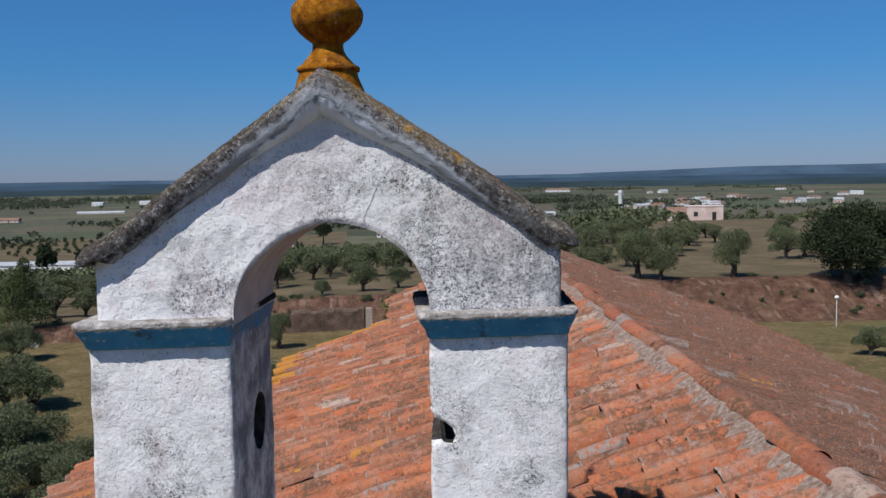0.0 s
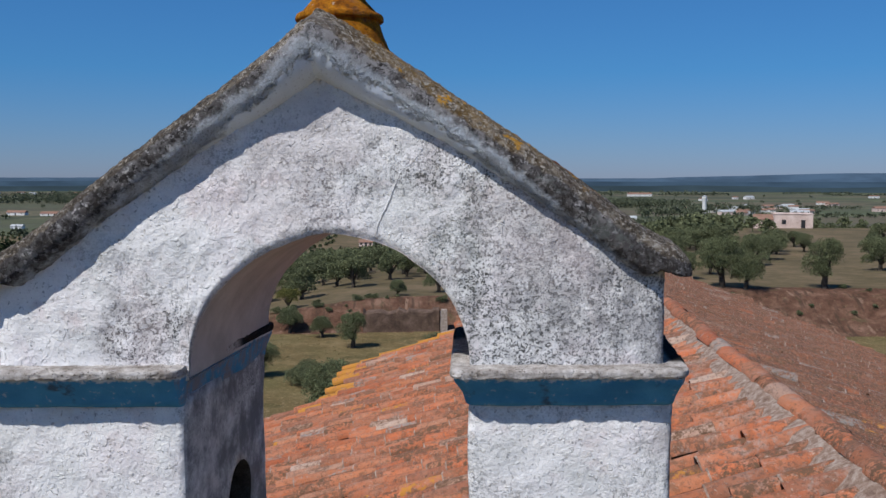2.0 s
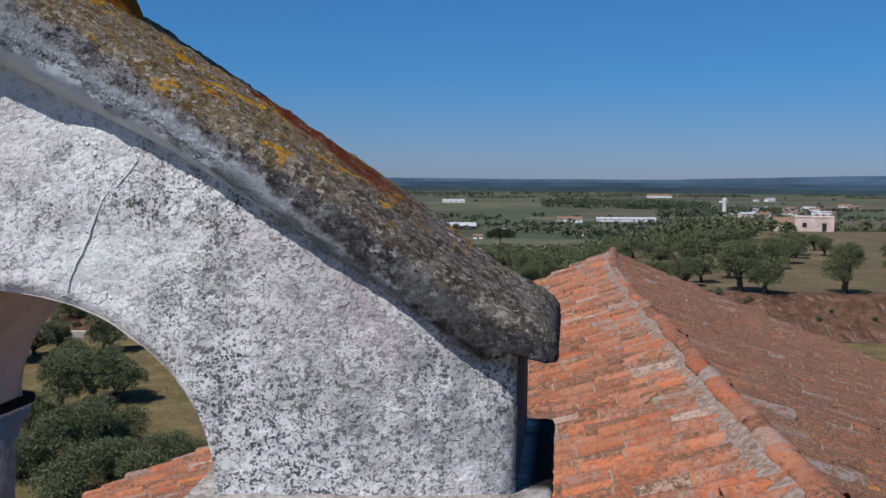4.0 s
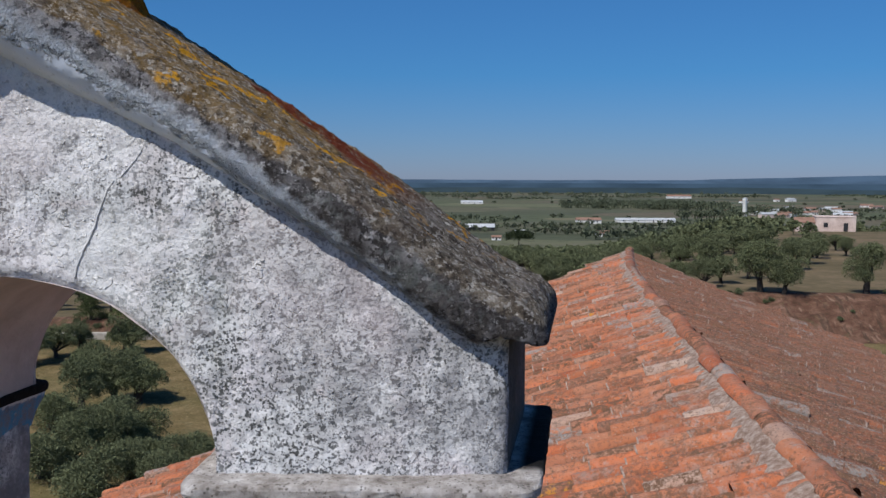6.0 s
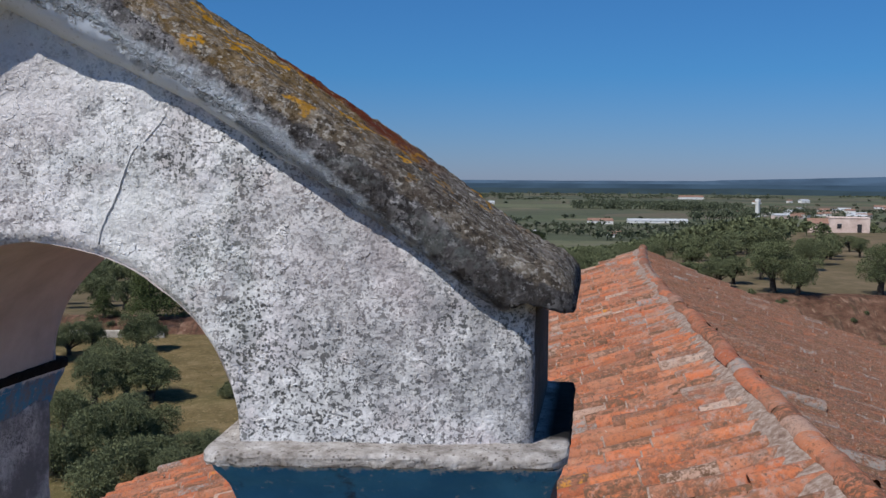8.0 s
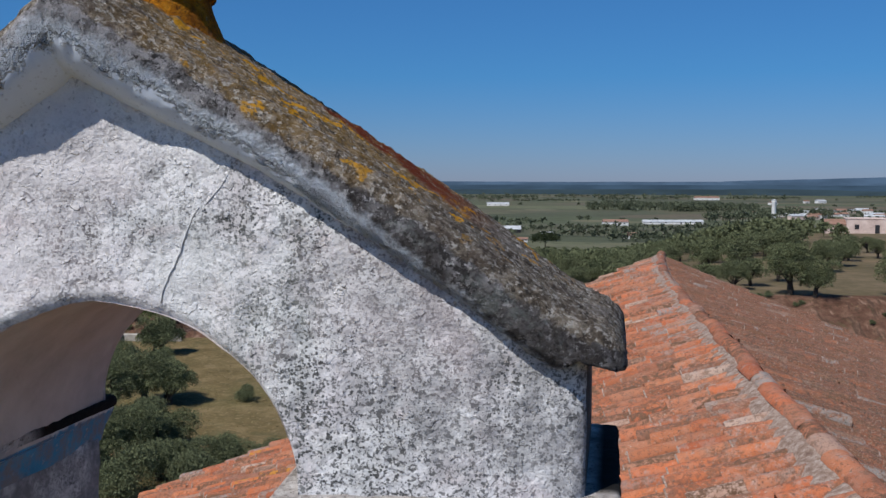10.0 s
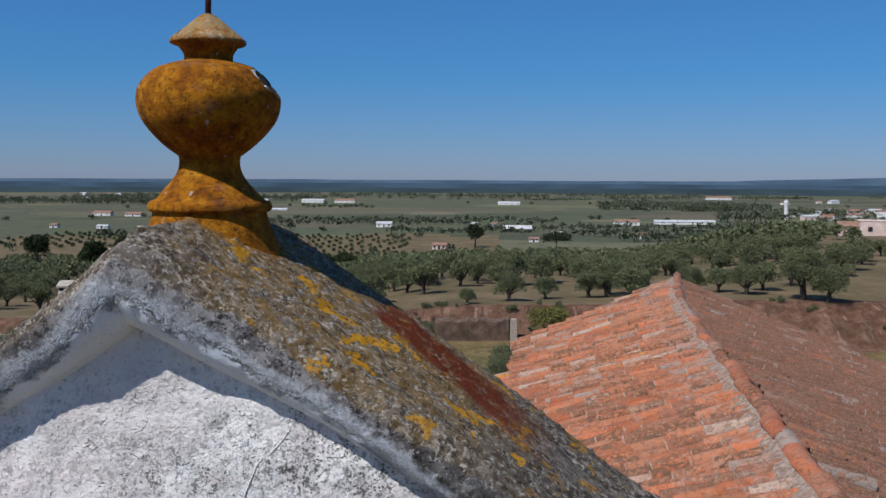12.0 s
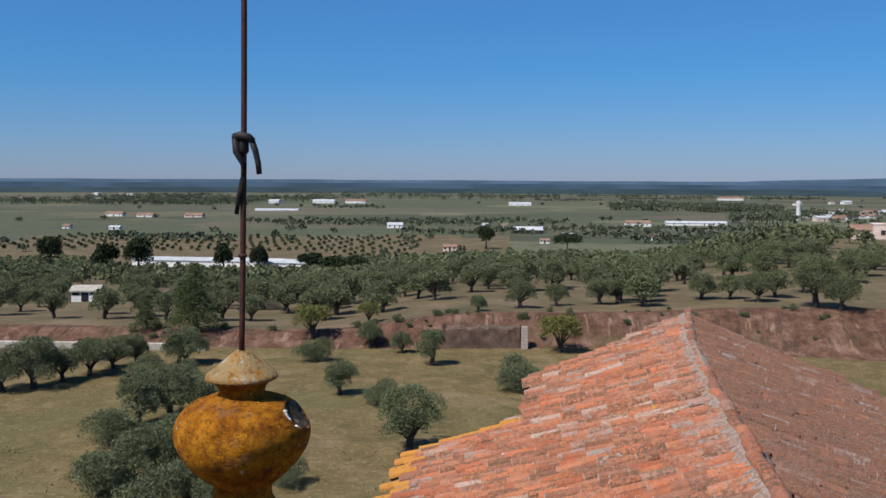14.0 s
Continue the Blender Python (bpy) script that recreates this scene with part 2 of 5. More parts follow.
def coping_material():
    a = Mat("lichened_coping_mortar", 1.0, 0.1)
    along = a.axis((1, -0.135, 0))
    # crust of the weathered top: dark granules, brown and buff between
    c = a.ramp(a.noise(30, 8, 0.78), [(0.36, (0.040, 0.033, 0.026)), (0.45, (0.135, 0.108, 0.080)), (0.54, (0.275, 0.23, 0.178)), (0.66, (0.52, 0.47, 0.40))])
    c = a.mix(a.math("MULTIPLY", a.step(a.noise(80, 4, 0.75), 0.54, 0.58), 0.9), c, (0.60, 0.56, 0.50))
    c = a.mix(a.math("MULTIPLY", a.step(a.noise(70, 4, 0.75), 0.44, 0.40), 0.8), c, (0.028, 0.022, 0.018))
    c = a.mix(a.math("MULTIPLY", a.step(a.noise(9, 5, 0.7, warp=0.5), 0.54, 0.64), 0.5), c, (0.085, 0.058, 0.045))
    c = a.mix(a.math("MULTIPLY", a.step(a.noise(6, 5, 0.7, warp=0.5), 0.56, 0.66), 0.5), c, (0.26, 0.23, 0.215))
    # blacker crust on the other slope
    black = a.math("MULTIPLY", a.math("ADD", a.step(along, -0.10, -0.40), a.math("MULTIPLY", a.step(along, 0.35, 0.75), 0.5), True), a.step(a.noise(24, 6, 0.78), 0.38, 0.52))
    c = a.mix(a.math("MULTIPLY", black, 0.72), c, (0.052, 0.043, 0.036))
    # ochre crust round the finial and down one slope, with bright discs on it
    ochre = a.math("MULTIPLY", a.step(a.near((0.30, 0.36, 12.33), (0.62, 0.62, 0.60)), 0.05, 0.5), a.step(a.noise(26, 6, 0.8), 0.40, 0.56))
    c = a.mix(a.math("MULTIPLY", ochre, 0.55), c, (0.31, 0.175, 0.030))
    disc = a.math("MULTIPLY", a.step(a.noise(13, 4, 0.6, warp=0.3), 0.57, 0.60), a.step(a.near((0.40, 0.40, 12.28), (0.75, 0.6, 0.62)), 0.05, 0.35))
    disc = a.math("MULTIPLY", disc, a.step(a.noise(5, 3), 0.42, 0.52))
    c = a.mix(a.math("MULTIPLY", disc, a.step(a.noise(70, 3), 0.34, 0.50)), c, (0.66, 0.32, 0.016))
    # a dark red streak across the slope
    rust = a.step(a.math("ABSOLUTE", a.math("SUBTRACT", a.axis((0.6, 1, 0)), 0.70)), 0.155, 0.085)
    rust = a.math("MULTIPLY", a.math("MULTIPLY", rust, a.step(along, 0.25, 0.32)), a.step(along, 0.74, 0.56))
    c = a.mix(a.math("MULTIPLY", rust, a.step(a.noise(28, 6, 0.8), 0.34, 0.50)), c, (0.165, 0.036, 0.014))
    skirt = a.math("MULTIPLY", a.step(a.near((-0.06, 0.36, 12.46), (0.34, 0.34, 0.26)), 0.30, 0.5), a.step(a.noise(34, 6, 0.8), 0.42, 0.52))
    c = a.mix(skirt, c, (0.44, 0.18, 0.015))
    # the rounded front edge: black, grey and white specks
    n = a.t.nodes.new("ShaderNodeSeparateXYZ")
    a.put(n.inputs[0], a.t.nodes.new("ShaderNodeNewGeometry").outputs["Normal"])
    wander = a.math("MULTIPLY", a.math("SUBTRACT", a.noise(11, 5, 0.7), 0.5), 0.9)
    edge = a.step(a.math("ADD", n.outputs["Z"], wander), 0.46, 0.28)
    speck = a.ramp(a.noise(19, 5, 0.7), [(0.36, (0.10, 0.09, 0.088)), (0.50, (0.20, 0.19, 0.19)), (0.64, (0.30, 0.285, 0.285))])
    speck = a.mix(a.math("MULTIPLY", a.step(a.noise(44, 5, 0.75), 0.51, 0.545), 0.9), speck, (0.034, 0.031, 0.030))
    speck = a.mix(a.math("MULTIPLY", a.step(a.noise(58, 5, 0.75), 0.555, 0.585), 0.9), speck, (0.58, 0.56, 0.555))
    pale = a.math("MULTIPLY", a.step(along, -0.32, -0.06), a.step(along, 0.62, 0.20))
    speck = a.mix(a.math("MULTIPLY", pale, a.math("MULTIPLY", a.step(a.noise(30, 6, 0.8), 0.46, 0.53), 0.75)), speck, (0.45, 0.43, 0.435))
    speck = a.mix(a.math("MULTIPLY", a.math("SUBTRACT", 1.0, pale), a.math("MULTIPLY", a.step(a.noise(13, 5, 0.7), 0.36, 0.58), 0.72)), speck, (0.055, 0.048, 0.045))
    speck = a.mix(a.math("MULTIPLY", a.step(a.noise(8, 5, 0.75), 0.55, 0.64), 0.5), speck, (0.20, 0.215, 0.205))
    c = a.mix(edge, c, speck)
    # below the crust the cove is limewashed like the wall, with soot and flecks on it
    depth = a.t.nodes.new("ShaderNodeAttribute")
    depth.attribute_name = "crust"
    far = a.math("ADD", depth.outputs["Fac"], a.math("MULTIPLY", a.math("SUBTRACT", a.noise(13, 6, 0.75), 0.5), -0.13))
    ends = a.step(a.math("ABSOLUTE", a.math("SUBTRACT", along, 0.08)), 0.30, 0.80)
    far = a.math("SUBTRACT", far, a.math("MULTIPLY", ends, 0.05))
    # bluer than the wall: sky light on the shaded cove is put into its colour
    skylit_lime = a.ramp(a.noise(5, 6), [(0.3, (0.70, 0.76, 0.85)), (0.6, (0.79, 0.85, 0.93))])
    soot = a.math("MULTIPLY", a.step(a.noise(7, 6, 0.7), 0.34, 0.60), a.math("ADD", ends, 0.12, True))
    skylit_lime = a.mix(a.math("MULTIPLY", soot, 0.8), skylit_lime, (0.22, 0.205, 0.20))
    skylit_lime = a.mix(a.math("MULTIPLY", a.math("MULTIPLY", a.dots(140, 0.5), a.math("ADD", ends, 0.25, True)), 0.8), skylit_lime, (0.13, 0.125, 0.12))
    c = a.mix(a.step(far, 0.060, 0.100), c, skylit_lime)
    crumb = a.step(far, 0.13, 0.085)
    lump = a.bump(a.math("MULTIPLY", a.noise(34, 6, 0.75), crumb), 1.0, 0.022)
    return a.done(c, a.bump(a.math("MULTIPLY", a.noise(120, 4, 0.7), crumb), 0.9, 0.009, lump))


def finial_material():
    a = Mat("orange_lichen_stone", 0.95, 0.12)
    c = a.ramp(a.noise(22, 6, 0.7), [(0.32, (0.15, 0.046, 0.008)), (0.47, (0.40, 0.138, 0.008)), (0.58, (0.56, 0.222, 0.012)), (0.72, (0.66, 0.31, 0.03))])
    c = a.mix(a.math("MULTIPLY", a.step(a.noise(7.5, 6, 0.75), 0.56, 0.68), 0.7), c, (0.30, 0.15, 0.09))
    c = a.mix(a.math("MULTIPLY", a.step(a.noise(60, 6, 0.8), 0.52, 0.64), 0.5), c, (0.15, 0.065, 0.015))
    c = a.mix(a.math("MULTIPLY", a.step(a.noise(85, 5, 0.8), 0.555, 0.60), 0.75), c, (0.10, 0.045, 0.016))
    c = a.mix(a.math("MULTIPLY", a.step(a.noise(34, 3, 0.6), 0.69, 0.70), 0.8), c, (0.58, 0.48, 0.40))
    capped = a.math("MULTIPLY", a.step(a.axis((0, 0, 1)), 12.905, 12.94), a.step(a.noise(40, 6, 0.75), 0.34, 0.52))
    c = a.mix(a.math("MULTIPLY", capped, 0.85), c, (0.46, 0.34, 0.17))
    c = a.mix(a.math("MULTIPLY", capped, a.step(a.noise(30, 5, 0.7), 0.54, 0.66)), c, (0.60, 0.52, 0.42))
    grain = a.bump(a.noise(62, 6, 0.75), 1.0, 0.016)
    return a.done(c, a.bump(a.noise(130, 3, 0.7), 0.9, 0.010, grain))


def tile_material(name, lichen, dusty=1.0, verge=0.0):
    """Old fired clay; lichen sets the share of crust and an overall darkening."""
    a = Mat(name, 0.9, 0.2)
    r = a.random()
    c = a.ramp(r, [(0.0, (0.38, 0.105, 0.045)), (0.25, (0.46, 0.14, 0.058)), (0.45, (0.33, 0.12, 0.062)), (0.6, (0.44, 0.16, 0.075)), (0.74, (0.27, 0.11, 0.066)), (0.86, (0.47, 0.145, 0.055)), (0.94, (0.36, 0.20, 0.135)), (1.0, (0.40, 0.30, 0.24))])
    c = a.mix(a.math("MULTIPLY", a.step(a.noise(7, 5), 0.4, 0.7), 0.5), c, (0.34, 0.19, 0.13))
    lot = a.math("FRACT", a.math("MULTIPLY", r, 5.9))
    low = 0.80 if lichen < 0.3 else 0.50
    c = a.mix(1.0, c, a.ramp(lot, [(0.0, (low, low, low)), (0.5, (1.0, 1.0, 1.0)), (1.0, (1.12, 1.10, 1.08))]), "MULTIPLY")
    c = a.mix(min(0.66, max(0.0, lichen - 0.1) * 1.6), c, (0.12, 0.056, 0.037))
    crust = a.math("ADD", a.noise(3.0, 4, 0.6), a.math("MULTIPLY", a.math("SUBTRACT", a.math("FRACT", a.math("MULTIPLY", r, 7.3)), 0.5), 0.42))
    crust = a.math("MULTIPLY", a.step(crust, 0.62 - lichen, 0.80 - lichen), a.step(a.noise(34, 5, 0.75), 0.42, 0.54))
    c = a.mix(a.math("MULTIPLY", crust, 0.8), c, (0.115, 0.066, 0.043))
    pale = a.math("MULTIPLY", a.step(a.noise(5.5, 3), 0.60, 0.70), a.step(a.noise(28, 4, 0.7), 0.42, 0.60))
    # pale mortar dust along the ridge
    ridge = a.step(a.math("ABSOLUTE", a.math("SUBTRACT", a.axis((0.9956, -0.0941, 0)), 2.13)), 0.50, 0.12)
    pale = a.math("ADD", pale, a.math("MULTIPLY", a.math("MULTIPLY", ridge, dusty), a.step(a.noise(11, 6, 0.75), 0.48, 0.60)), True)
    c = a.mix(a.math("MULTIPLY", pale, 0.6), c, (0.31, 0.265, 0.235))
    dark = a.math("MULTIPLY", a.step(a.noise(26, 6, 0.8), 0.52, 0.575), a.step(a.noise(1.6, 4, 0.6), 0.36 - lichen * 0.3, 0.56 - lichen * 0.3))
    dark = a.math("MAXIMUM", dark, a.step(a.noise(60, 4, 0.75), 0.58, 0.63))
    c = a.mix(a.math("MULTIPLY", dark, 0.62), c, (0.075, 0.055, 0.045))
    flecks = a.math("MULTIPLY", a.step(a.noise(52, 4, 0.75), 0.585, 0.63), a.step(a.noise(4.5, 4, 0.7), 0.40, 0.58))
    c = a.mix(a.math("MULTIPLY", flecks, 0.65), c, (0.46, 0.36, 0.29))
    c = a.mix(a.math("MULTIPLY", a.math("MULTIPLY", a.dots(38, 0.42, a.bent(30, 0.06)), a.step(a.noise(2.3, 4, 0.7), 0.42, 0.56)), 0.75), c, (0.085, 0.058, 0.042))
    # some tiles are grey with lichen, some buff
    odd = a.math("FRACT", a.math("MULTIPLY", r, 31.7))
    c = a.mix(a.math("MULTIPLY", a.step(odd, 0.94, 0.95), a.math("MULTIPLY", a.step(a.noise(19, 6, 0.8), 0.44, 0.54), 0.85)), c, (0.25, 0.235, 0.215))
    c = a.mix(a.math("MULTIPLY", a.step(odd, 0.24, 0.22), a.step(a.noise(21, 6, 0.8), 0.45, 0.55)), c, (0.125, 0.07, 0.042))
    c = a.mix(a.math("MULTIPLY", a.step(a.noise(9, 7, 0.8, warp=0.4), 0.52, 0.60), 0.65), c, (0.155, 0.082, 0.048))
    gold = a.math("MULTIPLY", a.step(a.math("FRACT", a.math("MULTIPLY", r, 13.7)), 0.988 - verge, 0.99 - verge), a.step(a.noise(16, 5, 0.7), 0.50 - 0.14 * verge, 0.58 - 0.14 * verge))
    c = a.mix(gold, c, (0.43, 0.19, 0.035))
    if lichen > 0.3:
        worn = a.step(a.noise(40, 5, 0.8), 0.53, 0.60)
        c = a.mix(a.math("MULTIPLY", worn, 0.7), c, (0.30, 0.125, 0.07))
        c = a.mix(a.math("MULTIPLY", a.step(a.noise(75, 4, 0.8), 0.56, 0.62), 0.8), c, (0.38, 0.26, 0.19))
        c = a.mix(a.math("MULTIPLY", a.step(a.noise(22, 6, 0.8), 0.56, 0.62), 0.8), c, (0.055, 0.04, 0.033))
    return a.done(c, a.bump(a.noise(60, 5, 0.7), 0.6, 0.006))


def plain_material(name, colours, scale, rough=0.9, bump=0.0, obj=False):
    """A surface of three tones and a fine grain."""
    a = Mat(name, rough, 0.2)
    src = a.obj if obj else a.pos
    n = a.math("ADD", a.math("MULTIPLY", a.noise(scale, 6, 0.6, src), 0.65), a.math("MULTIPLY", a.noise(scale * 9, 3, 0.6, src), 0.35))
    c = a.ramp(n, [(0.34, colours[0]), (0.5, colours[1]), (0.64, colours[2])])
    return a.done(c, a.bump(a.noise(scale * 6, 5, 0.6, src), 0.5, bump) if bump else None)


def leaf_material(name, dark, light):
    a = Mat(name, 0.85, 0.08)
    isl = a.t.nodes.new("ShaderNodeNewGeometry").outputs["Random Per Island"]
    c = a.ramp(isl, [(0.0, dark), (0.6, light), (1.0, tuple(1.25 * v for v in light))])
    o = a.t.nodes.new("ShaderNodeObjectInfo").outputs["Random"]
    c = a.mix(a.math("MULTIPLY", o, 0.5), c, tuple(0.75 * v + 0.01 for v in light))
    return a.done(c)


def lawn_material():
    """Rough pasture: straw, green patches and bare earth."""
    a = Mat("dry_pasture", 1.0, 0.05)
    c = a.ramp(a.noise(0.35, 7, 0.7), [(0.34, (0.098, 0.074, 0.033)), (0.5, (0.142, 0.104, 0.048)), (0.66, (0.20, 0.148, 0.076))])
    c = a.mix(a.math("MULTIPLY", a.step(a.noise(0.06, 4), 0.46, 0.66), 0.6), c, (0.105, 0.10, 0.042))
    c = a.mix(a.math("MULTIPLY", a.step(a.noise(0.10, 6, 0.7, warp=0.5), 0.56, 0.68), 0.6), c, (0.21, 0.155, 0.095))
    c = a.mix(a.math("MULTIPLY", a.step(a.noise(1.6, 6, 0.75), 0.53, 0.64), 0.5), c, (0.082, 0.076, 0.032))
    c = a.mix(a.math("MULTIPLY", a.step(a.noise(2.7, 6, 0.8), 0.54, 0.62), 0.6), c, (0.27, 0.205, 0.12))
    c = a.mix(a.math("MULTIPLY", a.step(a.noise(0.22, 6, 0.75, warp=0.8), 0.53, 0.62), 0.55), c, (0.072, 0.068, 0.030))
    c = a.mix(a.math("MULTIPLY", a.step(a.noise(5.0, 4, 0.8), 0.57, 0.62), 0.6), c, (0.055, 0.052, 0.025))
    return a.done(c, a.bump(a.noise(2.5, 5, 0.7), 0.6, 0.12))


def bank_material():
    """Red-brown cut earth, washed down in streaks, with pale stones and dry growth."""
    a = Mat("cut_earth", 1.0, 0.05)
    c = a.ramp(a.noise(0.6, 7, 0.7), [(0.34, (0.070, 0.038, 0.026)), (0.5, (0.130, 0.070, 0.047)), (0.66, (0.215, 0.130, 0.092))])
    streak = a.noise(1.0, 5, 0.65, a.scaled(a.pos, (1.6, 0.3, 0.25)))
    c = a.mix(a.math("MULTIPLY", a.step(streak, 0.52, 0.64), 0.7), c, (0.062, 0.042, 0.030))
    c = a.mix(a.math("MULTIPLY", a.step(a.noise(1.0, 4, 0.6, a.scaled(a.pos, (0.9, 0.3, 0.12))), 0.60, 0.68), 0.6), c, (0.30, 0.20, 0.145))
    c = a.mix(a.math("MULTIPLY", a.step(a.noise(3.0, 5, 0.8), 0.58, 0.64), 0.7), c, (0.050, 0.045, 0.026))
    c = a.mix(a.math("MULTIPLY", a.step(a.noise(0.25, 5, 0.7), 0.56, 0.66), 0.55), c, (0.115, 0.095, 0.050))
    return a.done(c, a.bump(a.noise(2.4, 6, 0.7), 0.8, 0.3))


def fields_material():
    """Pasture, stubble, ploughland and scrub of the plain, in long patches."""
    a = Mat("farmland", 1.0, 0.05)
    src = a.scaled(a.pos, (0.0045, 0.0085, 0.0))
    bent = a.t.nodes.new("ShaderNodeVectorMath")
    bent.operation = "ADD"
    a.put(bent.inputs[0], src)
    wob = a.t.nodes.new("ShaderNodeTexNoise")
    wob.inputs["Scale"].default_value = 0.004
    a.put(wob.inputs["Vector"], a.pos)
    a.put(bent.inputs[1], wob.outputs["Color"])
    cell = a.cells(1.0, bent.outputs[0])
    sep = a.t.nodes.new("ShaderNodeSeparateColor")
    a.put(sep.inputs[0], cell)
    c = a.ramp(sep.outputs[0], [(0.0, (0.052, 0.062, 0.042)), (0.2, (0.100, 0.100, 0.070)), (0.4, (0.074, 0.080, 0.056)), (0.55, (0.130, 0.104, 0.078)), (0.7, (0.078, 0.092, 0.056)), (0.85, (0.125, 0.098, 0.074)), (1.0, (0.125, 0.132, 0.080))])
    c = a.mix(a.math("MULTIPLY", a.step(a.noise(0.02, 5), 0.42, 0.62), 0.4), c, (0.092, 0.104, 0.060))
    c = a.mix(a.math("MULTIPLY", a.step(a.noise(0.12, 5, 0.75), 0.52, 0.62), 0.6), c, (0.048, 0.058, 0.034))
    c = a.mix(a.math("MULTIPLY", a.step(a.noise(0.007, 3), 0.60, 0.68), 0.5), c, (0.21, 0.18, 0.12))
    return a.done(c)


PLASTER, REVEAL, BLUE, LEDGE = plaster_material(), reveal_material(), blue_material(), ledge_material()
COPING, FINIAL = coping_material(), finial_material()
TILE = tile_material("fired_clay_tile", 0.04, 0.75)
TILE_VERGE = tile_material("gold_lichen_tile", 0.10, 0.0, 0.85)
# darker and browner all over, with more crust, for the second slope
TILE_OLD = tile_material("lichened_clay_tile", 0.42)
DEBRIS = plain_material("moss_and_dirt", ((0.035, 0.027, 0.02), (0.085, 0.055, 0.04), (0.17, 0.10, 0.07)), 9, 1.0, 0.02)
MORTAR = plain_material("roof_mortar", ((0.20, 0.15, 0.12), (0.32, 0.26, 0.22), (0.45, 0.40, 0.36)), 6, 0.95, 0.01)
RUST = plain_material("rusted_iron", ((0.028, 0.012, 0.011), (0.052, 0.020, 0.017), (0.09, 0.034, 0.024)), 60, 0.7, 0.002)
RUBBER = plain_material("black_rubber", ((0.012, 0.012, 0.012), (0.018, 0.017, 0.017), (0.03, 0.028, 0.027)), 40, 0.6)
# near-black stands in for the shade inside the axle sockets
DARK = plain_material("shaded_cavity", ((0.02, 0.018, 0.016), (0.04, 0.036, 0.032), (0.08, 0.072, 0.065)), 25, 1.0)
CHALK = plain_material("fresh_broken_plaster", ((0.50, 0.47, 0.44), (0.66, 0.64, 0.62), (0.78, 0.77, 0.76)), 40, 0.95, 0.004)
WALLS = plain_material("church_limewash", ((0.60, 0.57, 0.54), (0.74, 0.72, 0.70), (0.80, 0.79, 0.78)), 2, 0.95, 0.006)
NEEDLE = leaf_material("needle_leaf", (0.03, 0.042, 0.018), (0.085, 0.105, 0.04))
LAWN = lawn_material()
BANK = bank_material()
GROVE = plain_material("grove_soil", ((0.07, 0.058, 0.028), (0.115, 0.088, 0.046), (0.175, 0.125, 0.075)), 0.09, 1.0, 0.05)
FIELDS = fields_material()
BARK = plain_material("olive_bark", ((0.03, 0.025, 0.02), (0.06, 0.05, 0.04), (0.10, 0.085, 0.07)), 6, 0.95, 0.02, True)
OLIVE = leaf_material("olive_leaf", (0.050, 0.062, 0.030), (0.134, 0.148, 0.076))
PINE = leaf_material("dark_leaf", (0.012, 0.018, 0.008), (0.036, 0.048, 0.021))
SPRING = leaf_material("pale_leaf", (0.070, 0.075, 0.022), (0.155, 0.15, 0.048))
WHITEWASH = plain_material("far_limewash", ((0.62, 0.60, 0.57), (0.74, 0.72, 0.69), (0.8, 0.79, 0.77)), 0.6, 0.95)
PINKWASH = plain_material("faded_pink_wash", ((0.45, 0.33, 0.28), (0.60, 0.47, 0.41), (0.70, 0.58, 0.52)), 0.5, 0.95)
FARROOF = plain_material("far_clay_roof", ((0.17, 0.095, 0.07), (0.24, 0.14, 0.10), (0.30, 0.20, 0.155)), 0.8, 0.95)
SHEET = plain_material("grey_sheet_roof", ((0.30, 0.31, 0.32), (0.42, 0.43, 0.44), (0.54, 0.55, 0.56)), 0.4, 0.6)
SCRUB = leaf_material("scrub_leaf", (0.048, 0.06, 0.038), (0.095, 0.11, 0.068))
STRAW = leaf_material("straw", (0.13, 0.105, 0.045), (0.21, 0.165, 0.08))
GLASSDARK = plain_material("dark_opening", ((0.02, 0.02, 0.022), (0.03, 0.03, 0.033), (0.05, 0.05, 0.05)), 1.0, 0.4)
STEEL = plain_material("painted_post", ((0.35, 0.35, 0.34), (0.45, 0.45, 0.44), (0.55, 0.55, 0.54)), 3, 0.5)

# ---- mesh helpers ----
rng = np.random.default_rng(7)


def part(name, bm, material, parent=None, label="", smooth=True):
    """Links a bmesh as one mesh object, under a thing or a part where one is given."""
    me = bpy.data.meshes.new(name)
    bmesh.ops.recalc_face_normals(bm, faces=bm.faces)
    bm.to_mesh(me)
    bm.free()
    for p in me.polygons:
        p.use_smooth = smooth
    me.materials.append(material)
    ob = new(name, me)
    if parent:
        ob.parent = parent
    return tagged(ob, label) if label else ob


def array_part(name, verts, faces, material, parent=None, label="", smooth=False):
    """The same from arrays; faces all have as many corners."""
    verts, faces = np.asarray(verts, dtype=np.float32), np.asarray(faces, dtype=np.int32)
    me = bpy.data.meshes.new(name)
    me.vertices.add(len(verts))
    me.vertices.foreach_set("co", verts.ravel())
    k = faces.shape[1]
    me.loops.add(faces.size)
    me.loops.foreach_set("vertex_index", faces.ravel())
    me.polygons.add(len(faces))
    me.polygons.foreach_set("loop_start", np.arange(0, faces.size, k, dtype=np.int32))
    me.polygons.foreach_set("use_smooth", np.full(len(faces), smooth))
    me.update(calc_edges=True)
    me.validate()
    me.materials.append(material)
    ob = new(name, me)
    if parent:
        ob.parent = parent
    return tagged(ob, label) if label else ob


